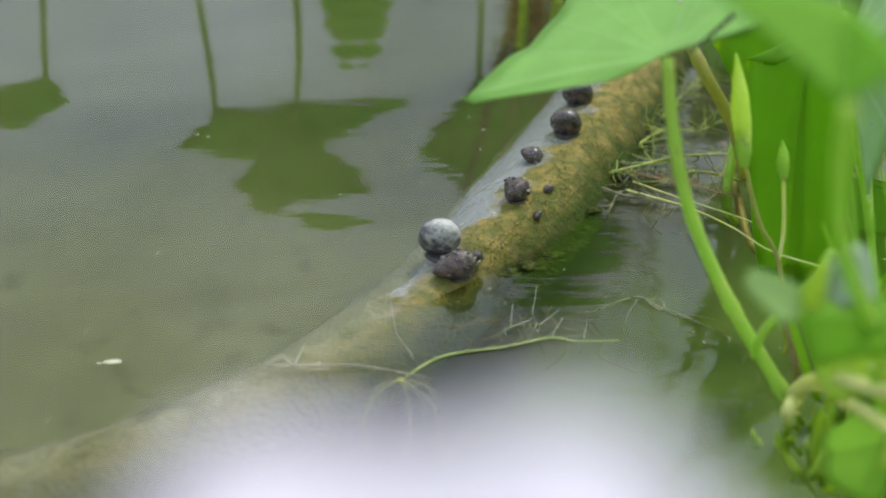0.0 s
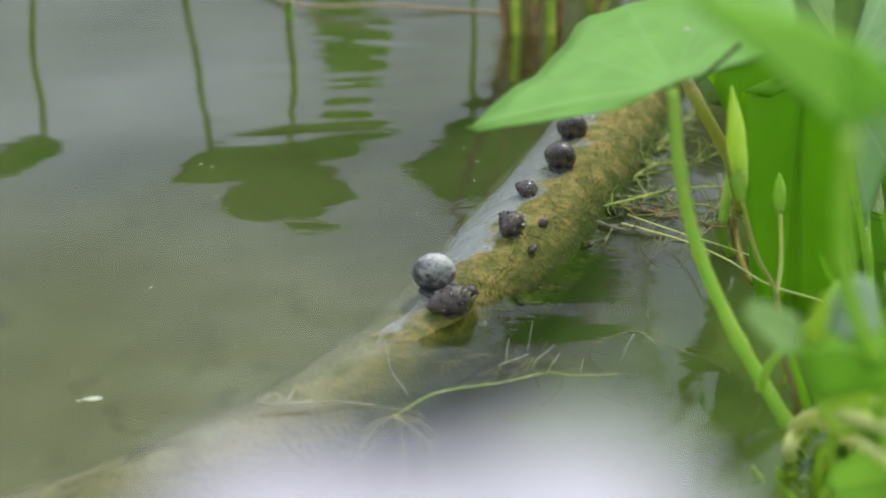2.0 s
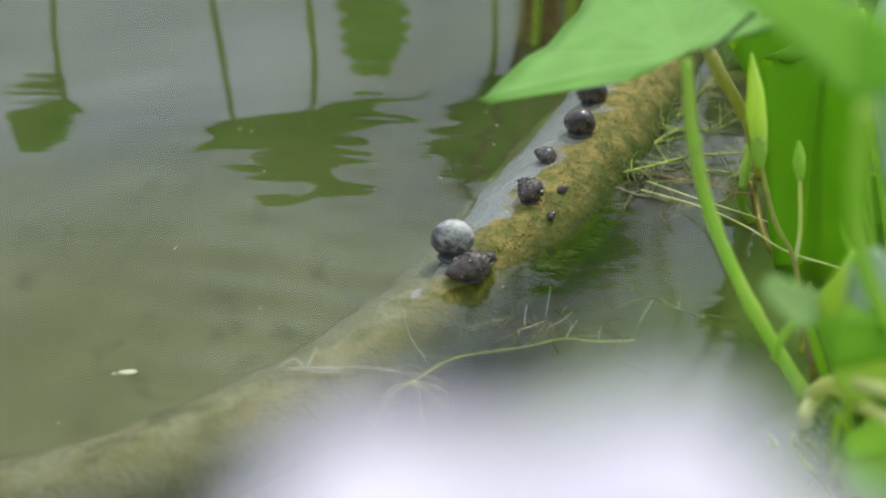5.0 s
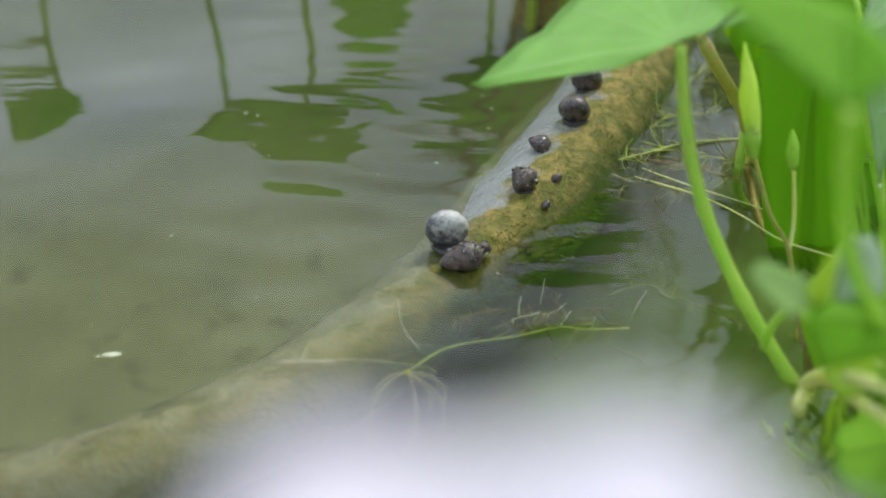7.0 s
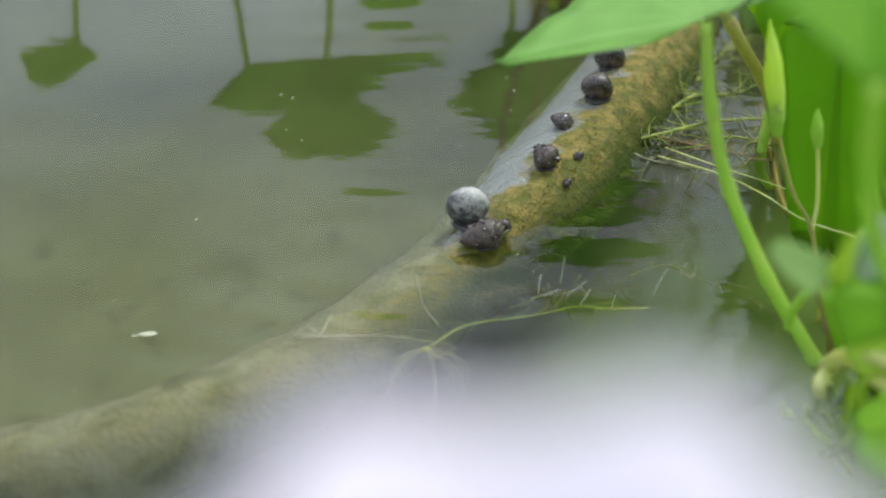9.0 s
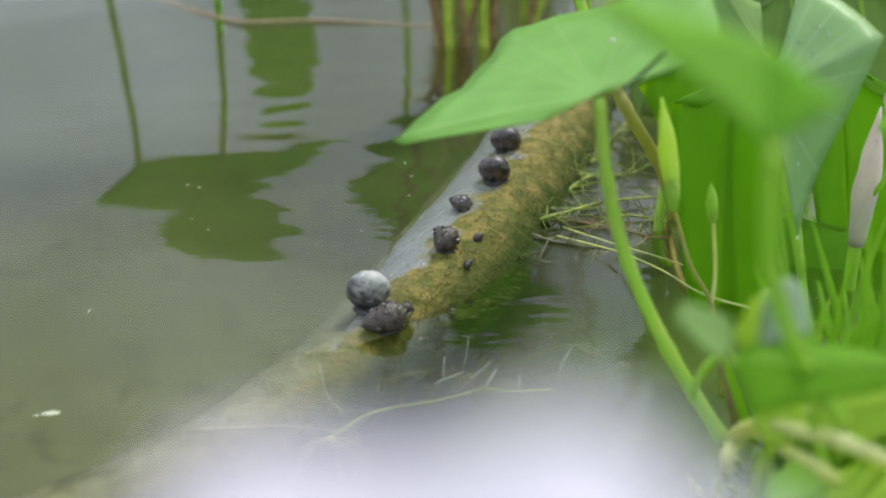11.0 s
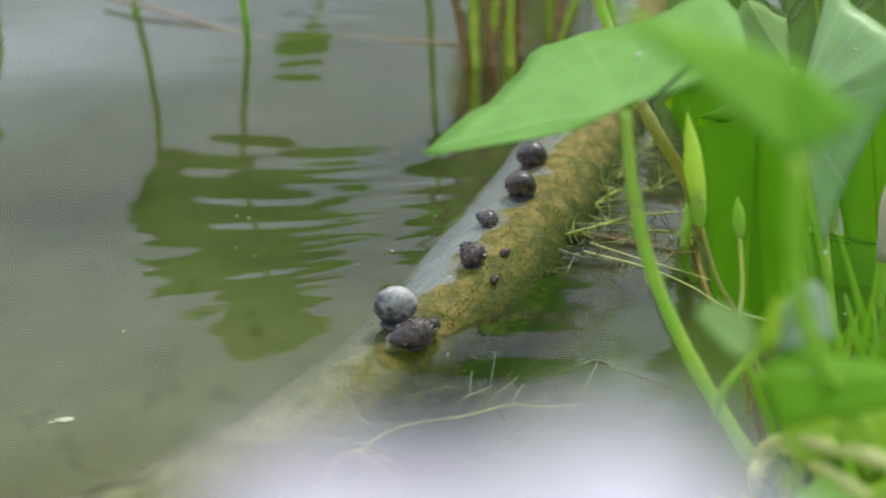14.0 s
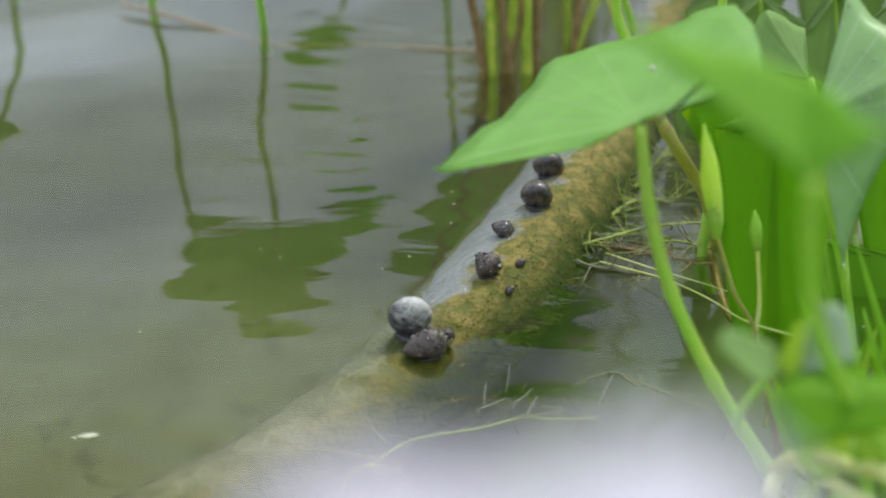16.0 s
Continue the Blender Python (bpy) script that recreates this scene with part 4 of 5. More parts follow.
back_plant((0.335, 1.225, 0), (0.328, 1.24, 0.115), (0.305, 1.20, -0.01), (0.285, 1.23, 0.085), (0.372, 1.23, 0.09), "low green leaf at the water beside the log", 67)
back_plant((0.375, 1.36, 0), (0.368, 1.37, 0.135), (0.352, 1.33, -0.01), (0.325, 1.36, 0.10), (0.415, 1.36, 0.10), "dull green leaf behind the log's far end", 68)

# buds
budding = plant((0.267, 0.769, 0), "water spinach shoot with a pale green pointed flower bud")
stalk(budding, [(0.25, 0.681, -0.02), (0.255, 0.7, -0.004), (0.247, 0.72, 0.046), (0.23, 0.725, 0.076), (0.214, 0.73, 0.121)], 0.0018, 0.0014, STEM_TAN, "stem", 0.2)
bud_part(budding, (0.213, 0.728, 0.12), (0.207, 0.728, 0.154), 0.0056, STEM, "brownish green calyx", "calyx")
bud_part(budding, (0.213, 0.73, 0.128), (0.197, 0.73, 0.204), 0.0069, BUD, "pale yellow-green pointed bud")
stalk(budding, [(0.247, 0.72, 0.044), (0.25, 0.73, 0.068), (0.244, 0.735, 0.114)], 0.0016, 0.0014, STEM_PALE, "bud_stalk")
bud_part(budding, (0.245, 0.735, 0.107), (0.24, 0.735, 0.137), 0.0044, STEM, "small green bud", "small_bud")

# runner stems
def runner(points, radius, end, mat, label, knots=0.18):
    ob = thing("runner_stem", points[len(points) // 2], label, "plant stem", "runner stems")
    part("stem", tube(bmesh.new(), points, radius, end, 10, 7, knots), mat, ob)
    return ob


runner([(0.296, 0.982, -0.07), (0.291, 0.976, -0.03), (0.24, 0.85, 0.084), (0.225, 0.84, 0.113), (0.194, 0.82, 0.162), (0.177, 0.86, 0.195), (0.158, 0.9, 0.246)], 0.0052, 0.0046, STEM_TAN, "tan-pink water spinach runner rising from the water")
runner([(0.265, 0.903, -0.06), (0.256, 0.915, -0.02), (0.268, 0.95, 0.091), (0.266, 0.97, 0.182), (0.269, 0.98, 0.228)], 0.0046, 0.0040, STEM, "upright green water spinach stem behind the leaves")
runner([(0.151, 0.84, 0.274), (0.156, 0.84, 0.241), (0.168, 0.83, 0.216), (0.175, 0.8, 0.181)], 0.0036, 0.0034, STEM, "slender green stem behind the broad leaf")
# the next two arch towards the camera, placed to blur in its view
runner([(0.237, 0.617, 0.004), (0.223, 0.56, 0.057), (0.212, 0.5, 0.106), (0.218, 0.46, 0.13), (0.241, 0.44, 0.132), (0.398, 0.528, -0.01)], 0.0046, 0.0040, STEM_PALE, "pale yellow-green runner arching over the clump", 0.06)
runner([(0.234, 0.609, 0.004), (0.22, 0.54, 0.07), (0.215, 0.48, 0.105), (0.226, 0.45, 0.112), (0.341, 0.506, -0.01)], 0.0036, 0.0032, STEM_PALE, "pale runner creeping over green leaves", 0.06)
runner([(0.243, 0.617, 0.004), (0.223, 0.575, 0.03), (0.217, 0.565, 0.029), (0.243, 0.619, -0.03)], 0.0050, 0.0040, STEM_PALE, "short pale runner with swollen joints", 0.06)
runner([(0.251, 0.642, -0.03), (0.25, 0.66, 0.005), (0.246, 0.67, 0.022), (0.248, 0.68, 0.038)], 0.0030, 0.0026, STEM_RED, "short reddish stem at the foot of the shoot", 0.1)
runner([(0.296, 0.843, -0.07), (0.271, 0.864, -0.06), (0.277, 0.956, -0.055), (0.284, 1.054, -0.045)], 0.0044, 0.0038, STEM_RED, "orange-brown runner just under the water", 0.1)

# a pinkish rolled bud
rolled = plant((0.392, 0.811, 0), "water spinach with a rolled pinkish-white flower bud")
stalk(rolled, [(0.395, 0.815, -0.03), (0.392, 0.811, 0), (0.385, 0.8, 0.044), (0.387, 0.8, 0.085)], 0.0050, 0.0052, STEM, "stem")
bud_part(rolled, (0.385, 0.8, 0.049), (0.383, 0.8, 0.166), 0.0100, BUD_PINK, "rolled pinkish-white bud")
bud_part(rolled, (0.376, 0.76, 0.171), (0.37, 0.76, 0.213), 0.0080, BUD_PINK, "pinkish-white bud tip", "small_bud")
stalk(rolled, [(0.387, 0.8, 0.085), (0.389, 0.78, 0.123), (0.376, 0.76, 0.173)], 0.0022, 0.0020, STEM, "bud_stalk")
blade(rolled, (0.396, 0.66, 0.187), (0.291, 0.62, 0.224), (0.359, 0.62, 0.172), (0.385, 0.7, 0.214), LEAF_DEEP, 0.06, 0.04, 8, 1.2)

# narrow leaves at the water
def narrow_leaf(base, tip, width, mat, bend=0.01):
    a, b = Vector(base), Vector(tip)
    bm = bmesh.new()
    across = (b - a).cross(Vector((0.1, 1, 0.2))).normalized()
    out = across.cross(b - a).normalized()
    n = 10
    rows = []
    for i in range(n + 1):
        u = i / n
        w = width * math.sin(math.pi * (0.1 + 0.88 * u)) ** 0.8
        mid = a.lerp(b, u) + out * bend * math.sin(math.pi * u)
        rows.append([bm.verts.new(mid - across * w - out * w * 0.3), bm.verts.new(mid), bm.verts.new(mid + across * w - out * w * 0.3)])
    for p, q in zip(rows, rows[1:]):
        bm.faces.new((p[0], p[1], q[1], q[0]))
        bm.faces.new((p[1], p[2], q[2], q[1]))
    return part("leaf", bm, mat, None, "", True, 0.0005)


def grass_tuft(at, count, spread, height, mat, label, seed, width=0.004):
    ob = thing("grass_tuft", at, label, "plant", "tufts at the water")
    rng = random.Random(seed)
    for _ in range(count):
        base = Vector(at) + Vector((rng.gauss(0, spread), rng.gauss(0, spread), -0.02))
        tip = base + Vector((rng.gauss(0, 0.3), rng.gauss(0, 0.3), 1)).normalized() * height * rng.uniform(0.6, 1.1)
        leaf_ob = narrow_leaf(base - Vector(at), tip - Vector(at), width * rng.uniform(0.7, 1.3), mat, 0.012 * rng.uniform(-1, 1))
        leaf_ob.parent = ob
    return ob


grass_tuft((0.306, 0.597, 0), 46, 0.024, 0.17, GRASS, "upright narrow green leaves standing in the water", 3, 0.0030)
grass_tuft((0.34, 0.608, 0), 44, 0.026, 0.18, GRASS, "cluster of narrow green leaves in the pond", 4, 0.0030)
grass_tuft((0.282, 0.593, 0), 20, 0.022, 0.12, GRASS, "narrow green leaves between the shoots", 8, 0.0028)
grass_tuft((0.296, 0.57, -0), 36, 0.03, 0.06, LEAF_YOUNG, "low green leaves among the pale runners", 5, 0.0035)
grass_tuft((0.255, 0.577, 0), 36, 0.022, 0.04, LEAF_YOUNG, "low bright green sprouts at the runners", 6, 0.003)
grass_tuft((0.34, 0.626, 0), 28, 0.03, 0.08, LEAF_YOUNG, "green sprouts beside the runners", 7, 0.0035)
grass_tuft((0.258, 0.541, 0), 30, 0.025, 0.06, LEAF_YOUNG, "yellow-green sprouts at the pond's edge", 9, 0.0035)


# leaves among the runners, lifted towards the camera so that they blur in its view
mat_plant = plant((0.28, 0.526, 0), "low water spinach shoot with leaves crowding the pale runners")
stalk(mat_plant, [(0.297, 0.557, -0.03), (0.238, 0.47, 0.087), (0.223, 0.46, 0.121), (0.213, 0.46, 0.145)], 0.0030, 0.0022, STEM, "stem")
blade(mat_plant, (0.214, 0.46, 0.142), (0.255, 0.44, 0.165), (0.226, 0.47, 0.158), (0.225, 0.44, 0.13), LEAF_YOUNG, 0.05, 0.05, 51, 1.4)
blade(mat_plant, (0.231, 0.46, 0.103), (0.24, 0.42, 0.12), (0.257, 0.46, 0.117), (0.21, 0.42, 0.111), LEAF_YOUNG, 0.05, 0.05, 53, 1.4)
blade(mat_plant, (0.221, 0.46, 0.128), (0.208, 0.5, 0.116), (0.209, 0.48, 0.106), (0.221, 0.48, 0.141), LEAF_YOUNG, 0.05, 0.05, 55, 1.4)
blade(mat_plant, (0.240, 0.455, 0.102), (0.212, 0.475, 0.072), (0.222, 0.43, 0.079), (0.236, 0.5, 0.084), GRASS, 0.05, 0.05, 52, 1.5)


# ---- floating weed with roots ----
def weed(at, label, main, twigs, roots, seed, mat, reach, hang, up=0.25, thick=0.0015, sink=-0.45, root_mat=None):
    ob = thing("water_weed", at, label, "water plant", "floating weeds")
    part("stem", tube(bmesh.new(), main, thick, thick * 0.6, 7, 6), mat, ob)
    rng = random.Random(seed)
    line = smooth_line(main, 8)
    for _ in range(twigs):
        p = line[rng.randrange(len(line))]
        way = Vector((rng.gauss(0, 1), rng.gauss(0, 0.8), rng.gauss(up, 0.35))).normalized() * reach * rng.uniform(0.4, 1.2)
        mid = p + way * 0.5 + Vector((rng.gauss(0, 1), rng.gauss(0, 1), rng.gauss(0, 0.5))) * reach * 0.07
        part("twig", tube(bmesh.new(), [p, mid, p + way], rng.uniform(0.0003, 0.0008), 0.0003, 5, 4), mat if mat is WEED_BROWN or rng.random() < 0.6 else ROOT, ob)
    for _ in range(roots):
        p = line[rng.randrange(len(line))]
        way = Vector((rng.gauss(0, 1), rng.gauss(0, 1), sink)).normalized() * hang * rng.uniform(0.5, 1.2)
        mid = p + way * 0.5 + Vector((rng.gauss(0, 1), rng.gauss(0, 1), 0)) * hang * 0.25
        part("root", tube(bmesh.new(), [p, mid, p + way], 0.0007, 0.0004, 5, 5), root_mat or ROOT, ob)
    return ob


weed((0.04, 0.675, -0), "floating pond weed with pale roots beside the log", [(-0.0304, 0.6393, -0.004), (-0.0016, 0.6634, 0.0), (0.046, 0.6747, 0.001), (0.0779, 0.6858, 0.001), (0.0996, 0.6847, -0.002), (0.130, 0.690, -0.008)], 3, 9, 11, WEED_STALK, 0.010, 0.040, -0.2, 0.0010)
weed((0.070, 0.707, 0), "small sprigs of weed that stick out of the water", [(0.044, 0.697, -0.003), (0.056, 0.702, 0.0005), (0.072, 0.704, 0), (0.095, 0.700, -0.003)], 2, 7, 12, WEED, 0.010, 0.03, 0.1, 0.0005)
weed((0.150, 0.733, 0), "curled sprigs of weed at the surface", [(0.118, 0.726, -0.003), (0.136, 0.736, 0), (0.150, 0.7384, 0.002), (0.1622, 0.7288, 0.001), (0.1869, 0.7087, 0.001), (0.215, 0.690, -0.003)], 7, 5, 17, WEED, 0.010, 0.03, 0.35, 0.0008)
weed((-0.062, 0.652, -0), "thin pale roots lying over the sunk log", [(-0.125, 0.650, 0.001), (-0.0943, 0.6508, 0.001), (-0.0627, 0.6521, 0.001), (-0.036, 0.648, -0.001)], 0, 5, 18, ROOT_PALE, 0.02, 0.03, 0.0, 0.0008, -0.1, ROOT_PALE)
weed((0.033, 0.715, 0), "brown shreds of rotting weed under the water", [(0.004, 0.710, -0.016), (0.034, 0.718, -0.012), (0.075, 0.712, -0.012), (0.125, 0.722, -0.014)], 34, 20, 19, WEED_BROWN, 0.020, 0.03, -0.2, 0.0010, -0.45, WEED_BROWN)


def root_star(at, label):
    """A joint of the floating stalk from which curved roots spread and sink."""
    ob = thing("root_cluster", at, label, "water plant", "floating weeds")
    o = Vector(at)
    part("joint", blob(bmesh.new(), o, (0.0030, 0.0024, 0.0020), (0, 0, 30), 0.3, 2, 3), STEM_TAN, ob, "brownish swollen joint")
    for angle, reach, sink, bend in ((228, 0.022, 0.030, -0.006), (306, 0.030, 0.028, 0.004), (322, 0.034, 0.026, 0.010), (345, 0.024, 0.022, 0.006)):
        a = radians(angle)
        way, side = Vector((math.cos(a), math.sin(a), 0)), Vector((-math.sin(a), math.cos(a), 0))
        part("root", tube(bmesh.new(), [o, o + way * reach * 0.35 + side * bend * 0.6 - Vector((0, 0, sink * 0.12)), o + way * reach * 0.75 + side * bend - Vector((0, 0, sink * 0.5)), o + way * reach - Vector((0, 0, sink))], 0.0006, 0.0004, 6, 5), ROOT_PALE, ob)
    for line in (((-0.0439, 0.6298, -0.0080), (-0.0532, 0.6041, -0.0120), (-0.0485, 0.5661, -0.0160)), ((-0.0254, 0.6267, -0.0080), (-0.0223, 0.5954, -0.0120), (-0.0246, 0.5662, -0.0160)), ((-0.0184, 0.6317, -0.0080), (-0.0057, 0.6108, -0.0100), (-0.0041, 0.5806, -0.0140)), ((-0.0422, 0.6367, -0.0050), (-0.0505, 0.6279, -0.0090), (-0.0526, 0.6204, -0.0140))):
        part("root", tube(bmesh.new(), [o] + [Vector(q) for q in line], 0.00075, 0.0005, 6, 6), ROOT_PALE, ob)
    return ob


root_star((-0.0304, 0.6393, -0.003), "pale roots that spread like a star from a floating joint")
weed((0.21, 0.967, 0), "yellowish floating runner with a tangle of roots", [(0.146, 0.937, 0.006), (0.174, 0.943, 0.01), (0.219, 0.965, 0.01), (0.275, 0.977, 0.008)], 46, 16, 14, WEED_BRIGHT, 0.026, 0.04, 0.2, 0.0017)
weed((0.18, 0.913, 0), "tangle of pale roots at the log's side", [(0.141, 0.917, 0.004), (0.158, 0.901, 0.004), (0.187, 0.894, 0.003), (0.228, 0.876, 0.002)], 22, 12, 15, ROOT, 0.026, 0.04)
weed((0.199, 0.934, 0), "brown rotting shreds caught between log and stems", [(0.152, 0.964, 0.003), (0.184, 0.938, 0.004), (0.218, 0.927, 0.003), (0.249, 0.906, 0.002)], 60, 10, 23, REED_BROWN, 0.024, 0.03, 0.15, 0.0014)
weed((0.223, 1.041, 0), "bright green weed floating behind the shoot", [(0.183, 0.996, 0.004), (0.215, 1.029, 0.006), (0.256, 1.038, 0.004), (0.291, 1.071, 0.004)], 70, 6, 16, WEED_BRIGHT, 0.034, 0.03, 0.3, 0.0016)
weed((0.262, 1.13, 0), "matted green weed along the log's far side", [(0.222, 1.065, 0.004), (0.247, 1.11, 0.006), (0.272, 1.15, 0.005), (0.300, 1.20, 0.004)], 110, 6, 27, WEED_BRIGHT, 0.034, 0.03, 0.3, 0.0016)
weed((0.239, 0.955, 0), "bright green weed around the stems", [(0.198, 0.928, 0.003), (0.231, 0.943, 0.006), (0.261, 0.935, 0.004), (0.286, 0.914, 0.003)], 50, 6, 20, WEED_BRIGHT, 0.030, 0.03, 0.3, 0.0014)
def sprig(root, mid, tip, thick, label):
    """A short bare shoot of weed that stands out of the water."""
    ob = thing("weed_sprig", root, label, "water plant", "sprigs of weed")
    r, m, t = Vector(root), Vector(mid), Vector(tip)
    part("stem", tube(bmesh.new(), [r - Vector((0, 0, 0.008)), r, m, t], thick * 0.55, thick * 0.25, 6, 5), FLECK, ob)
    return ob


sprig((-0.0229, 0.6659, 0), (-0.033, 0.6659, 0.018), (-0.0368, 0.6659, 0.044), 0.0008, "long thin pale shoot of weed leaning over the sunk log")
sprig((0.0677, 0.7225, 0), (0.0690, 0.7225, 0.011), (0.0700, 0.7225, 0.0223), 0.0009, "pale bare sprig of weed standing upright")
sprig((0.0507, 0.7094, 0), (0.0510, 0.7094, 0.008), (0.0520, 0.7094, 0.0150), 0.0013, "short pale sprig of weed above the water")
sprig((0.046, 0.698, 0), (0.054, 0.698, 0.004), (0.066, 0.700, 0.008), 0.0011, "low sprig of weed lying across the stalk")
sprig((0.0721, 0.7038, 0), (0.0785, 0.7038, 0.006), (0.0849, 0.7038, 0.0129), 0.0010, "leaning pale sprig of weed above the water")
sprig((0.0810, 0.6921, 0), (0.0840, 0.6921, 0.007), (0.0874, 0.6921, 0.0140), 0.0010, "slender sprig of weed leaning sideways")
sprig((0.1034, 0.6895, 0), (0.1040, 0.6895, 0.006), (0.1049, 0.6895, 0.0110), 0.0008, "tiny upright sprig on the floating stalk")
sprig((0.1362, 0.7076, 0), (0.1390, 0.7076, 0.010), (0.1435, 0.7076, 0.0205), 0.0011, "thin pale sprig near the stem's reflection")
runner([(0.164, 0.907, 0.006), (0.21, 0.864, 0.012), (0.229, 0.79, 0.035), (0.25, 0.75, 0.037), (0.281, 0.71, 0.046)], 0.0008, 0.0006, STEM_PALE, "thin pale root thread lying on the water", 0)
runner([(0.172, 0.923, 0.006), (0.209, 0.883, 0.01), (0.251, 0.851, 0.01), (0.283, 0.829, 0.006)], 0.0007, 0.0005, STEM_PALE, "thin pale thread over the water", 0)


# ---- plants further out, whose leaves show as reflections ----
def far_plant(base, node, tip, left, right, label, radius=0.006, mat=LEAF_DEEP, seed=0, full=1.25):
    ob = plant(base, label, "pond plants further out")
    b, n = Vector(base), Vector(node)
    stalk(ob, [b - Vector((0, 0, 0.15)), b, b.lerp(n, 0.5) + Vector((0.004, 0, 0)), n], radius, radius * 0.7, STEM, "stem")
    blade(ob, node, tip, left, right, mat, 0.04, 0.02, seed, full)
    return ob


far_plant((-0.405, 1.80, 0), (-0.312, 1.45, 0.152), (-0.240, 1.47, 0.248), (-0.375, 1.45, 0.222), (-0.022, 1.45, 0.136), "slender pond plant with a wide arrow-shaped leaf over open water", 0.0058, LEAF_DEEP, 31, 1.25)
far_plant((-0.214, 1.645, 0), (-0.204, 1.43, 0.185), (-0.212, 1.45, 0.345), (-0.294, 1.43, 0.285), (-0.084, 1.43, 0.285), "tall water spinach with a broad leaf standing in open water", 0.0058, LEAF_DEEP, 35, 1.3)
far_plant((-0.12, 2.35, 0), (-0.165, 2.2, 0.12), (-0.175, 2.2, 0.325), (-0.245, 2.2, 0.205), (-0.105, 2.2, 0.205), "pond plant with a drooping leaf above open water", 0.0058, LEAF_DEEP, 32, 1.5)
far_plant((-0.673, 1.971, 0), (-0.555, 1.5, 0.115), (-0.632, 1.54, 0.209), (-0.643, 1.5, 0.135), (-0.525, 1.5, 0.141), "pond plant with one broad leaf standing apart", 0.0058, LEAF_DEEP, 33, 1.25)
far_plant((0.055, 1.95, 0), (0.05, 1.45, 0.112), (0.079, 1.49, 0.296), (-0.033, 1.45, 0.238), (0.138, 1.45, 0.155), "pond plant with a broad dark leaf near the reeds", 0.0058, LEAF_DEEP, 34, 1.25)
far_plant((0.30, 1.5, 0), (0.196, 1.35, 0.259), (0.131, 1.3, 0.367), (0.079, 1.33, 0.292), (0.264, 1.33, 0.318), "pond plant with a leaf arching above the log", 0.0058, LEAF_DEEP, 42, 1.3)


# reeds
def reeds(at, label, count, spread, height, seed, thick=0.0058):
    ob = thing("reeds", at, label, "reeds", "reeds in the pond")
    rng = random.Random(seed)
    for k in range(count):
        base = Vector(at) + Vector((rng.uniform(-1, 1) * spread, rng.uniform(-0.5, 0.5) * spread, 0))
        tip = base + Vector((rng.gauss(0, 0.10), rng.gauss(0, 0.1), 1)) * height * rng.uniform(0.6, 1.1)
        bend = base.lerp(tip, 0.5) + Vector((rng.gauss(0, 0.012), 0, 0))
        part("blade", tube(bmesh.new(), [base - Vector((0, 0, 0.2)), base, bend, tip], thick * rng.uniform(0.75, 1.15), thick * 0.35, 8, 5), REED_BROWN if k % 5 in (1, 3) else REED_GREEN, ob)
    return ob


reeds((0.126, 1.446, 0), "green and brown reed stems standing in the pond", 10, 0.036, 0.45, 21, 0.0085)
# unseen stand, added so that its reflection fills a dark band on the water
reeds((0.30, 2.75, 0), "dense tall reeds added out of view to darken the reflection", 60, 0.13, 1.6, 24, 0.010)
reeds((0.206, 1.533, 0), "green reed stems behind the log", 3, 0.02, 0.45, 22, 0.0075)
runner([(-0.449, 1.786, 0.002), (-0.336, 1.689, 0.004), (-0.225, 1.587, 0.003), (-0.166, 1.546, 0.004), (-0.059, 1.55, 0.003), (0.101, 1.516, 0.002)], 0.0024, 0.0018, RUNNER_PINK, "pinkish runner floating across open water", 0.2)

# bushes added on the unseen far bank, to darken the tilted faces of the ripples
def far_bushes():
    rng = random.Random(77)
    verts, faces = [], []
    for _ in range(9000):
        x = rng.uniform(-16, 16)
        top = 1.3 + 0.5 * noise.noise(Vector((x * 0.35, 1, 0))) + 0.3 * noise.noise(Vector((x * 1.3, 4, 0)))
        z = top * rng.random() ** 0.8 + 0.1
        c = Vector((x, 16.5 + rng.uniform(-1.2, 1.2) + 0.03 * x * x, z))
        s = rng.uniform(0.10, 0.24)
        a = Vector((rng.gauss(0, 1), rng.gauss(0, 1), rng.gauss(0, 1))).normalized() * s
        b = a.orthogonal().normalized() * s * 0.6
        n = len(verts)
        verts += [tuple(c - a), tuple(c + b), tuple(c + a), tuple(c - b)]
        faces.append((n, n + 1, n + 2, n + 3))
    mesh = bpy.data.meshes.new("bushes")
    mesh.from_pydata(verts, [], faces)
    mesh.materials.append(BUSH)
    return tagged(new("bushes", mesh), "dark green bushes added on the unseen far bank", "bushes", kind="stuff")


far_bushes()

# ---- flecks on the water ----
def fleck(at, size, turn):
    bm = blob(bmesh.new(), (0, 0, 0), (size * 0.62, size * 0.24, size * 0.08), (0, 0, turn), 0.3, 2, turn)
    ob = part("floating_petal", bm, FLECK)
    ob.location = at
    return tagged(ob, "pale floating scrap of leaf on the water", "debris", "floating scraps")


scraps = [fleck((-0.226, 0.669, 0.001), 0.0110, 8), fleck((-0.235, 0.667, 0.001), 0.0035, 170), fleck((0.33, 0.908, 0.001), 0.003, 10),
          fleck((0.036, 0.752, 0.001), 0.0022, 15)]
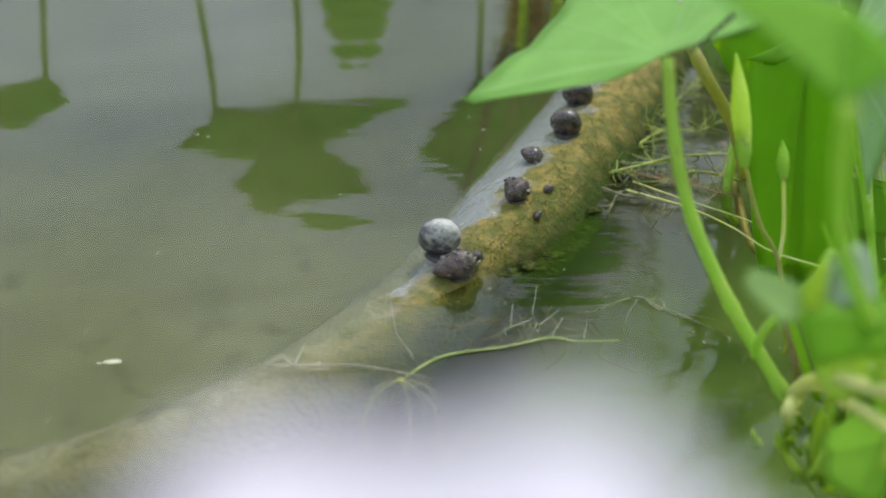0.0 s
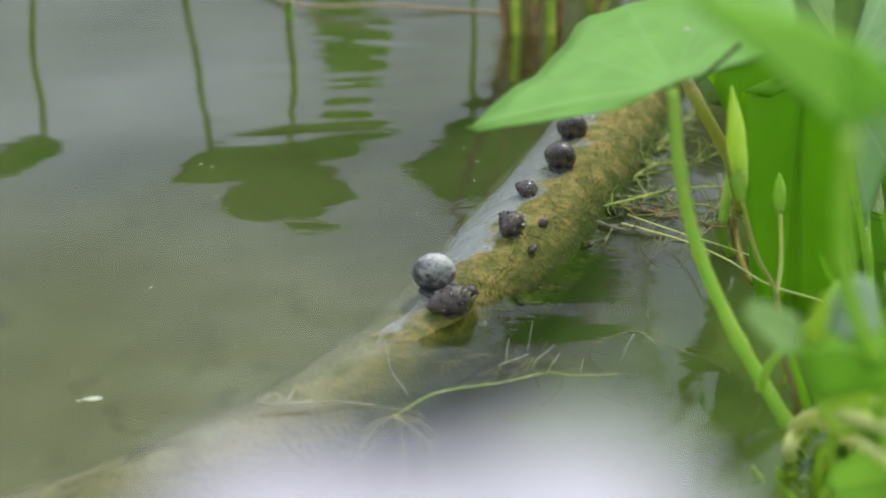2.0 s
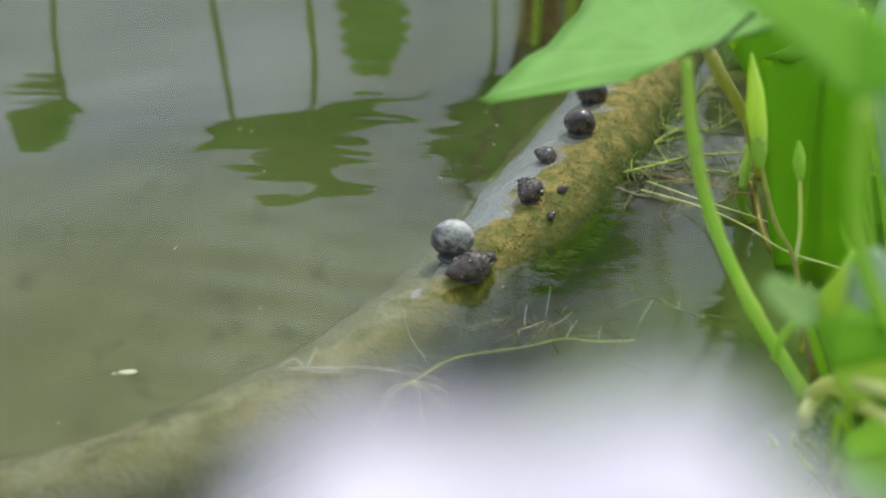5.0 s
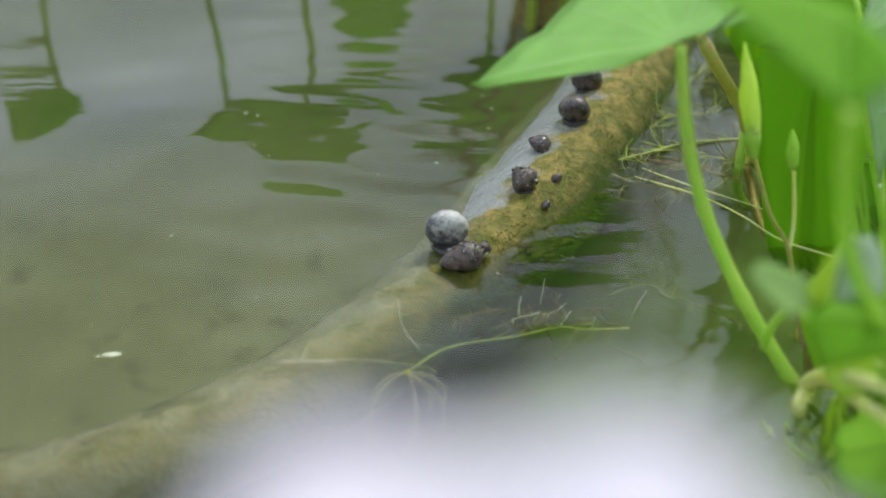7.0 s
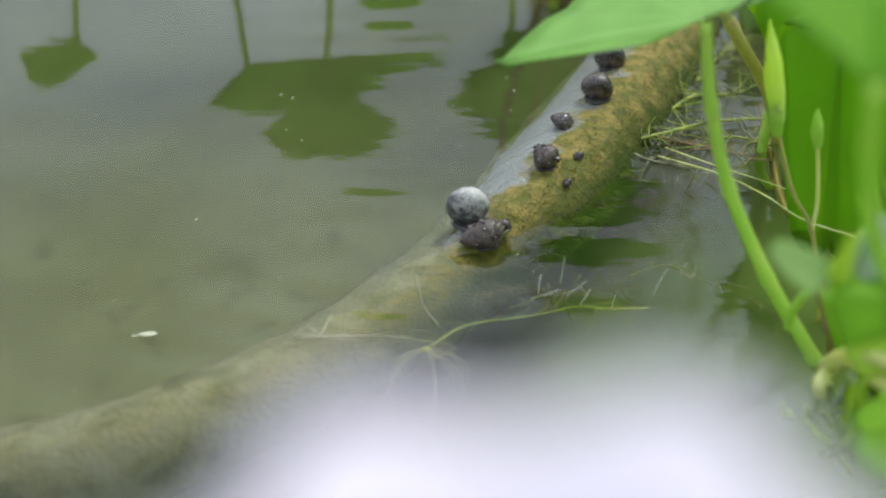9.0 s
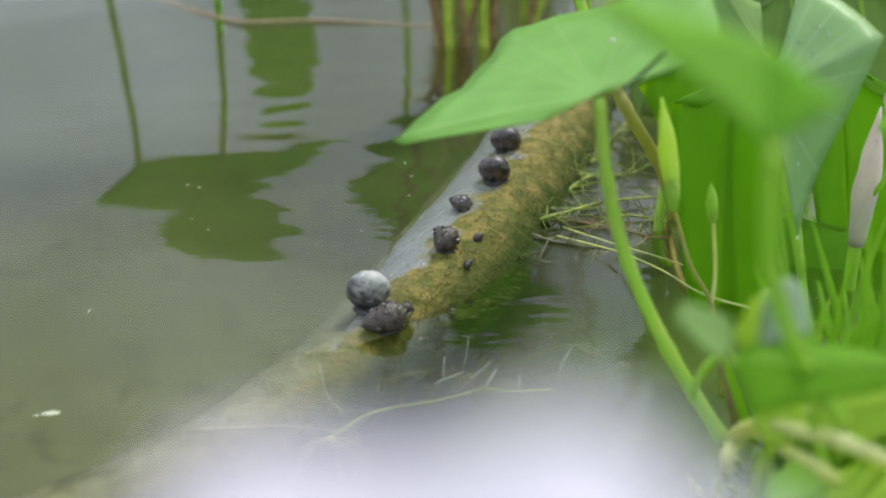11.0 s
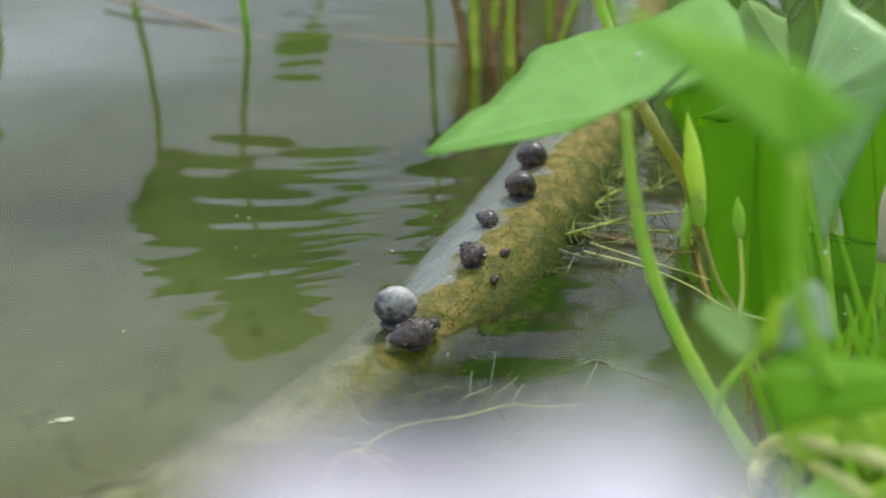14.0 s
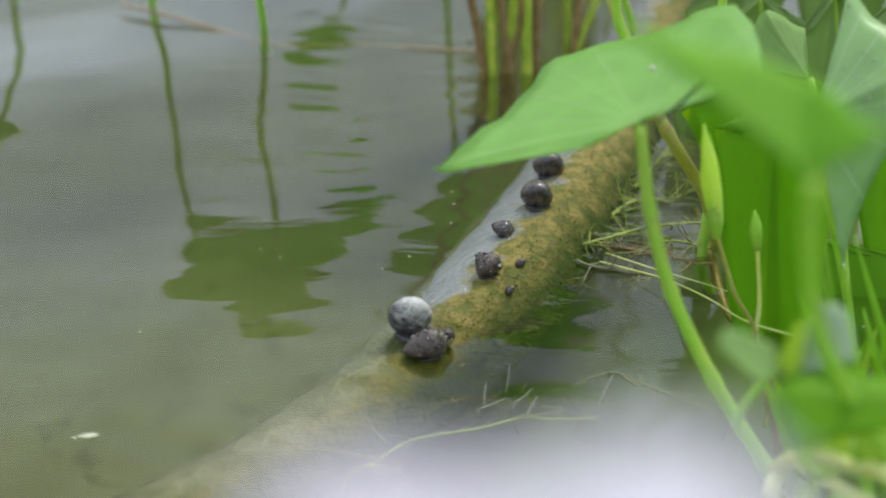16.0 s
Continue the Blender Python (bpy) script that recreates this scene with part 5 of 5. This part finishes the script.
# small shreds; those on open water drift slowly towards the log
shreds = [(fleck((x, y, 0.001), size, turn), drift) for x, y, size, turn, drift in (
    (-0.242, 1.026, 0.0034, 40, 0.0061), (-0.230, 1.020, 0.0030, 150, 0.0061), (-0.017, 1.159, 0.0034, 80, 0.0012), (0.026, 1.072, 0.0030, 120, 0.0008),
    (0.040, 1.042, 0.0034, 20, 0.0), (0.036, 0.999, 0.0026, 60, 0.0), (-0.020, 0.929, 0.0030, 130, 0.0010), (-0.092, 0.905, 0.0028, 95, 0.0040),
    (-0.234, 0.804, 0.0034, 75, 0.0010), (-0.154, 0.725, 0.0022, 10, 0.0010), (-0.200, 0.935, 0.0022, 100, 0.0050), (-0.212, 0.955, 0.0020, 30, 0.0045))]


def specks():
    rng = random.Random(9)
    bm = bmesh.new()
    for _ in range(60):
        p = (rng.uniform(-0.5, 0.5), 0.55 + 1.1 * rng.random() ** 1.5, 0.001)
        s = rng.uniform(0.0005, 0.0014)
        m = pose(*p, 0, 0, rng.uniform(0, 180))
        quad = [bm.verts.new(m @ Vector(q)) for q in ((-s, -s * 0.5, 0), (s, -s * 0.4, 0), (s * 0.9, s * 0.5, 0), (-s, s * 0.4, 0), (0, 0, s * 0.5))]
        for j in range(4):
            bm.faces.new((quad[j], quad[(j + 1) % 4], quad[4]))
    for _ in range(34):
        p = (rng.gauss(0.13, 0.06), rng.gauss(0.72, 0.035), 0.001)
        s = rng.uniform(0.0004, 0.0011)
        m = pose(*p, 0, 0, rng.uniform(0, 180))
        quad = [bm.verts.new(m @ Vector(q)) for q in ((-s, -s * 0.4, 0), (s, -s * 0.3, 0), (s * 0.9, s * 0.4, 0), (-s, s * 0.3, 0), (0, 0, s * 0.5))]
        for j in range(4):
            bm.faces.new((quad[j], quad[(j + 1) % 4], quad[4]))
    return tagged(part("pollen", bm, FLECK), "tiny pale specks drifting on the water", "debris", kind="stuff")


specks()


# ---- the white flower close to the lens ----
def white_flower(at):
    ob = thing("white_flower", at, "white trumpet flower with a lilac tint close to the lens", "flower")
    o = Vector(at)
    bm = bmesh.new()
    sides, rings = 40, []
    for i in range(9):
        u = i / 8
        ring = []
        for j in range(sides):
            a = 2 * math.pi * j / sides
            lobe = math.cos(5 * (a - math.pi / 2))
            r = 0.0018 + 0.0226 * u ** 1.7 * (1 - 0.09 * lobe * u)
            z = -0.025 + 0.023 * u ** 0.7 - 0.0016 * lobe * u * u + 0.0022 * math.cos(a) * u
            ring.append(bm.verts.new(o + Vector((r * math.cos(a) * 1.03, r * math.sin(a) * 0.72, z))))
        rings.append(ring)
    for p, q in zip(rings, rings[1:]):
        for j in range(sides):
            bm.faces.new((p[j], p[(j + 1) % sides], q[(j + 1) % sides], q[j]))
    part("corolla", bm, PETAL, ob, "white funnel of joined petals", thick=0.0008)
    stalk(ob, [o + Vector((0.004, -0.03, -0.52)), o + Vector((0.003, -0.02, -0.30)), o + Vector((0, -0.004, -0.12)), o + Vector((0, 0, -0.038))], 0.003, 0.0018, STEM, "stem")
    bud_part(ob, o + Vector((0, 0, -0.043)), o + Vector((0, 0, -0.016)), 0.0038, BUD, "green calyx", "calyx")
    return ob


flower = white_flower((0, 0.14, 0.40))


def motions():
    beats = [k / 15 for k in range(241)]
    walk(water, [(t, pose(0, -t * SPEED, water_level(t))) for t in beats])
    # shifts fitted to where the scraps stand in the camera's view
    # seconds, and how far the swell carries the scraps left of the log to and fro
    surge = np.array(((0.0, -0.010, -0.011), (3.0, -0.021, -0.006), (4.0, 0.0, -0.026), (7.0, -0.0135, -0.013), (7.5, -0.005, -0.013), (8.0, -0.018, -0.0095),
                      (9.0, -0.003, -0.015), (9.5, 0.012, -0.003), (12.0, -0.003, 0.0095), (13.0, 0.015, -0.0125), (13.5, -0.009, -0.003), (14.0, -0.0085, 0.0075), (14.5, 0.002, -0.005)))
    for ob in scraps:
        x, y, z = ob.location
        free = 1.0 if x < -0.2 else 0.0
        for_x, for_y = x + free * np.interp(beats, surge[:, 0], surge[:, 1]), y + free * np.interp(beats, surge[:, 0], surge[:, 2])
        walk(ob, [(t, pose(float(a), float(b), z + water_level(t) + float(swell(a, b, t)))) for t, a, b in zip(beats, for_x, for_y)])
    for ob, drift in shreds:
        x, y, z = ob.location
        walk(ob, [(t, pose(x + drift * t, y, z + water_level(t) + float(swell(x + drift * t, y, t)))) for t in beats])
    walk(flower, [
        (0.0, pose(-0.0047, 0.0533, 0.4305)),
        (0.5, pose(-0.0061, 0.0574, 0.4301)),
        (1.0, pose(-0.0055, 0.0549, 0.4278)),
        (1.5, pose(-0.0070, 0.0561, 0.4274)),
        (2.0, pose(-0.0038, 0.0619, 0.4259)),
        (2.5, pose(-0.0060, 0.0582, 0.4295)),
        (3.0, pose(-0.0067, 0.0535, 0.4304)),
        (3.5, pose(-0.0106, 0.0524, 0.4291)),
        (4.0, pose(-0.0037, 0.0573, 0.4264)),
        (6.5, pose(0.0074, 0.0655, 0.4333)),
        (7.0, pose(0.0069, 0.0638, 0.4358)),
        (7.5, pose(0.0059, 0.0625, 0.4340)),
        (8.0, pose(0.0047, 0.0599, 0.4367)),
        (8.5, pose(0.0056, 0.0592, 0.4368)),
        (9.0, pose(0.0087, 0.0645, 0.4343)),
        (9.2, pose(0.0064, 0.0680, 0.4296)),
        (9.3, pose(0.0054, 0.0705, 0.4280)),
        (9.4, pose(0.0055, 0.0726, 0.4260)),
        (9.5, pose(0.0058, 0.0744, 0.4237)),
        (9.7, pose(0.0054, 0.0746, 0.4239)),
        (12.0, pose(0.0092, 0.0749, 0.4255)),
        (12.5, pose(0.0106, 0.0781, 0.4234)),
        (13.0, pose(0.0122, 0.0770, 0.4210)),
        (13.5, pose(0.0075, 0.0674, 0.4295)),
        (14.0, pose(0.0089, 0.0713, 0.4268)),
        (14.5, pose(0.0100, 0.0769, 0.4233)),
        (15.0, pose(0.0137, 0.0755, 0.4245)),
        (15.5, pose(0.0117, 0.0753, 0.4279)),
        (16.0, pose(0.0141, 0.0760, 0.4289)),
    ])
    walk(tall, [
        (0.0, pose(0.2353, 0.616, 0, 0.48, -0.45, 2.02)),
        (0.5, pose(0.2366, 0.616, 0, 0.32, -0.30, 1.47)),
        (1.0, pose(0.2351, 0.616, 0, 0.03, 0.39, 0.65)),
        (1.5, pose(0.2345, 0.616, 0, 0.03, 0.24, 1.12)),
        (2.0, pose(0.2399, 0.616, 0, 0.54, -0.22, 0.52)),
        (2.5, pose(0.2355, 0.616, 0, 0.19, 0.17, 1.17)),
        (3.0, pose(0.2340, 0.616, 0, -0.20, 0.88, 0.75)),
        (3.5, pose(0.2348, 0.616, 0, 0.23, 0.27, 0.67)),
        (4.0, pose(0.2388, 0.616, 0, 0.83, -1.00, 1.91)),
        (6.5, pose(0.2369, 0.616, 0, 0.27, 0.41, 0.81)),
        (7.0, pose(0.2350, 0.616, 0, 0.14, 0.63, 1.19)),
        (7.5, pose(0.2360, 0.616, 0, 0.22, 0.27, 1.19)),
        (8.0, pose(0.2361, 0.616, 0, 0.26, 0.46, 0.75)),
        (8.5, pose(0.2374, 0.616, 0, 0.27, 0.11, 0.96)),
        (9.0, pose(0.2373, 0.616, 0, 0.09, 0.17, 0.76)),
        (9.5, pose(0.2373, 0.616, 0, 0.51, 0.01, 0.76)),
        (12.0, pose(0.2351, 0.616, 0, -0.87, 0.72, 1.06)),
        (12.5, pose(0.2372, 0.616, 0, -0.99, 0.64, 0.49)),
        (13.0, pose(0.2402, 0.616, 0, -0.51, -0.18, 0.62)),
        (13.5, pose(0.2343, 0.616, 0, -0.99, 0.63, 1.25)),
        (14.0, pose(0.2343, 0.616, 0, -1.24, 1.09, 0.42)),
        (14.5, pose(0.2384, 0.616, 0, -0.99, 0.19, 0.64)),
        (15.0, pose(0.2404, 0.616, 0, -0.40, -0.55, 1.49)),
        (15.5, pose(0.2385, 0.616, 0, -0.94, 0.06, 0.77)),
        (16.0, pose(0.2371, 0.616, 0, -0.83, 0.33, 1.13)),
    ])


motions()
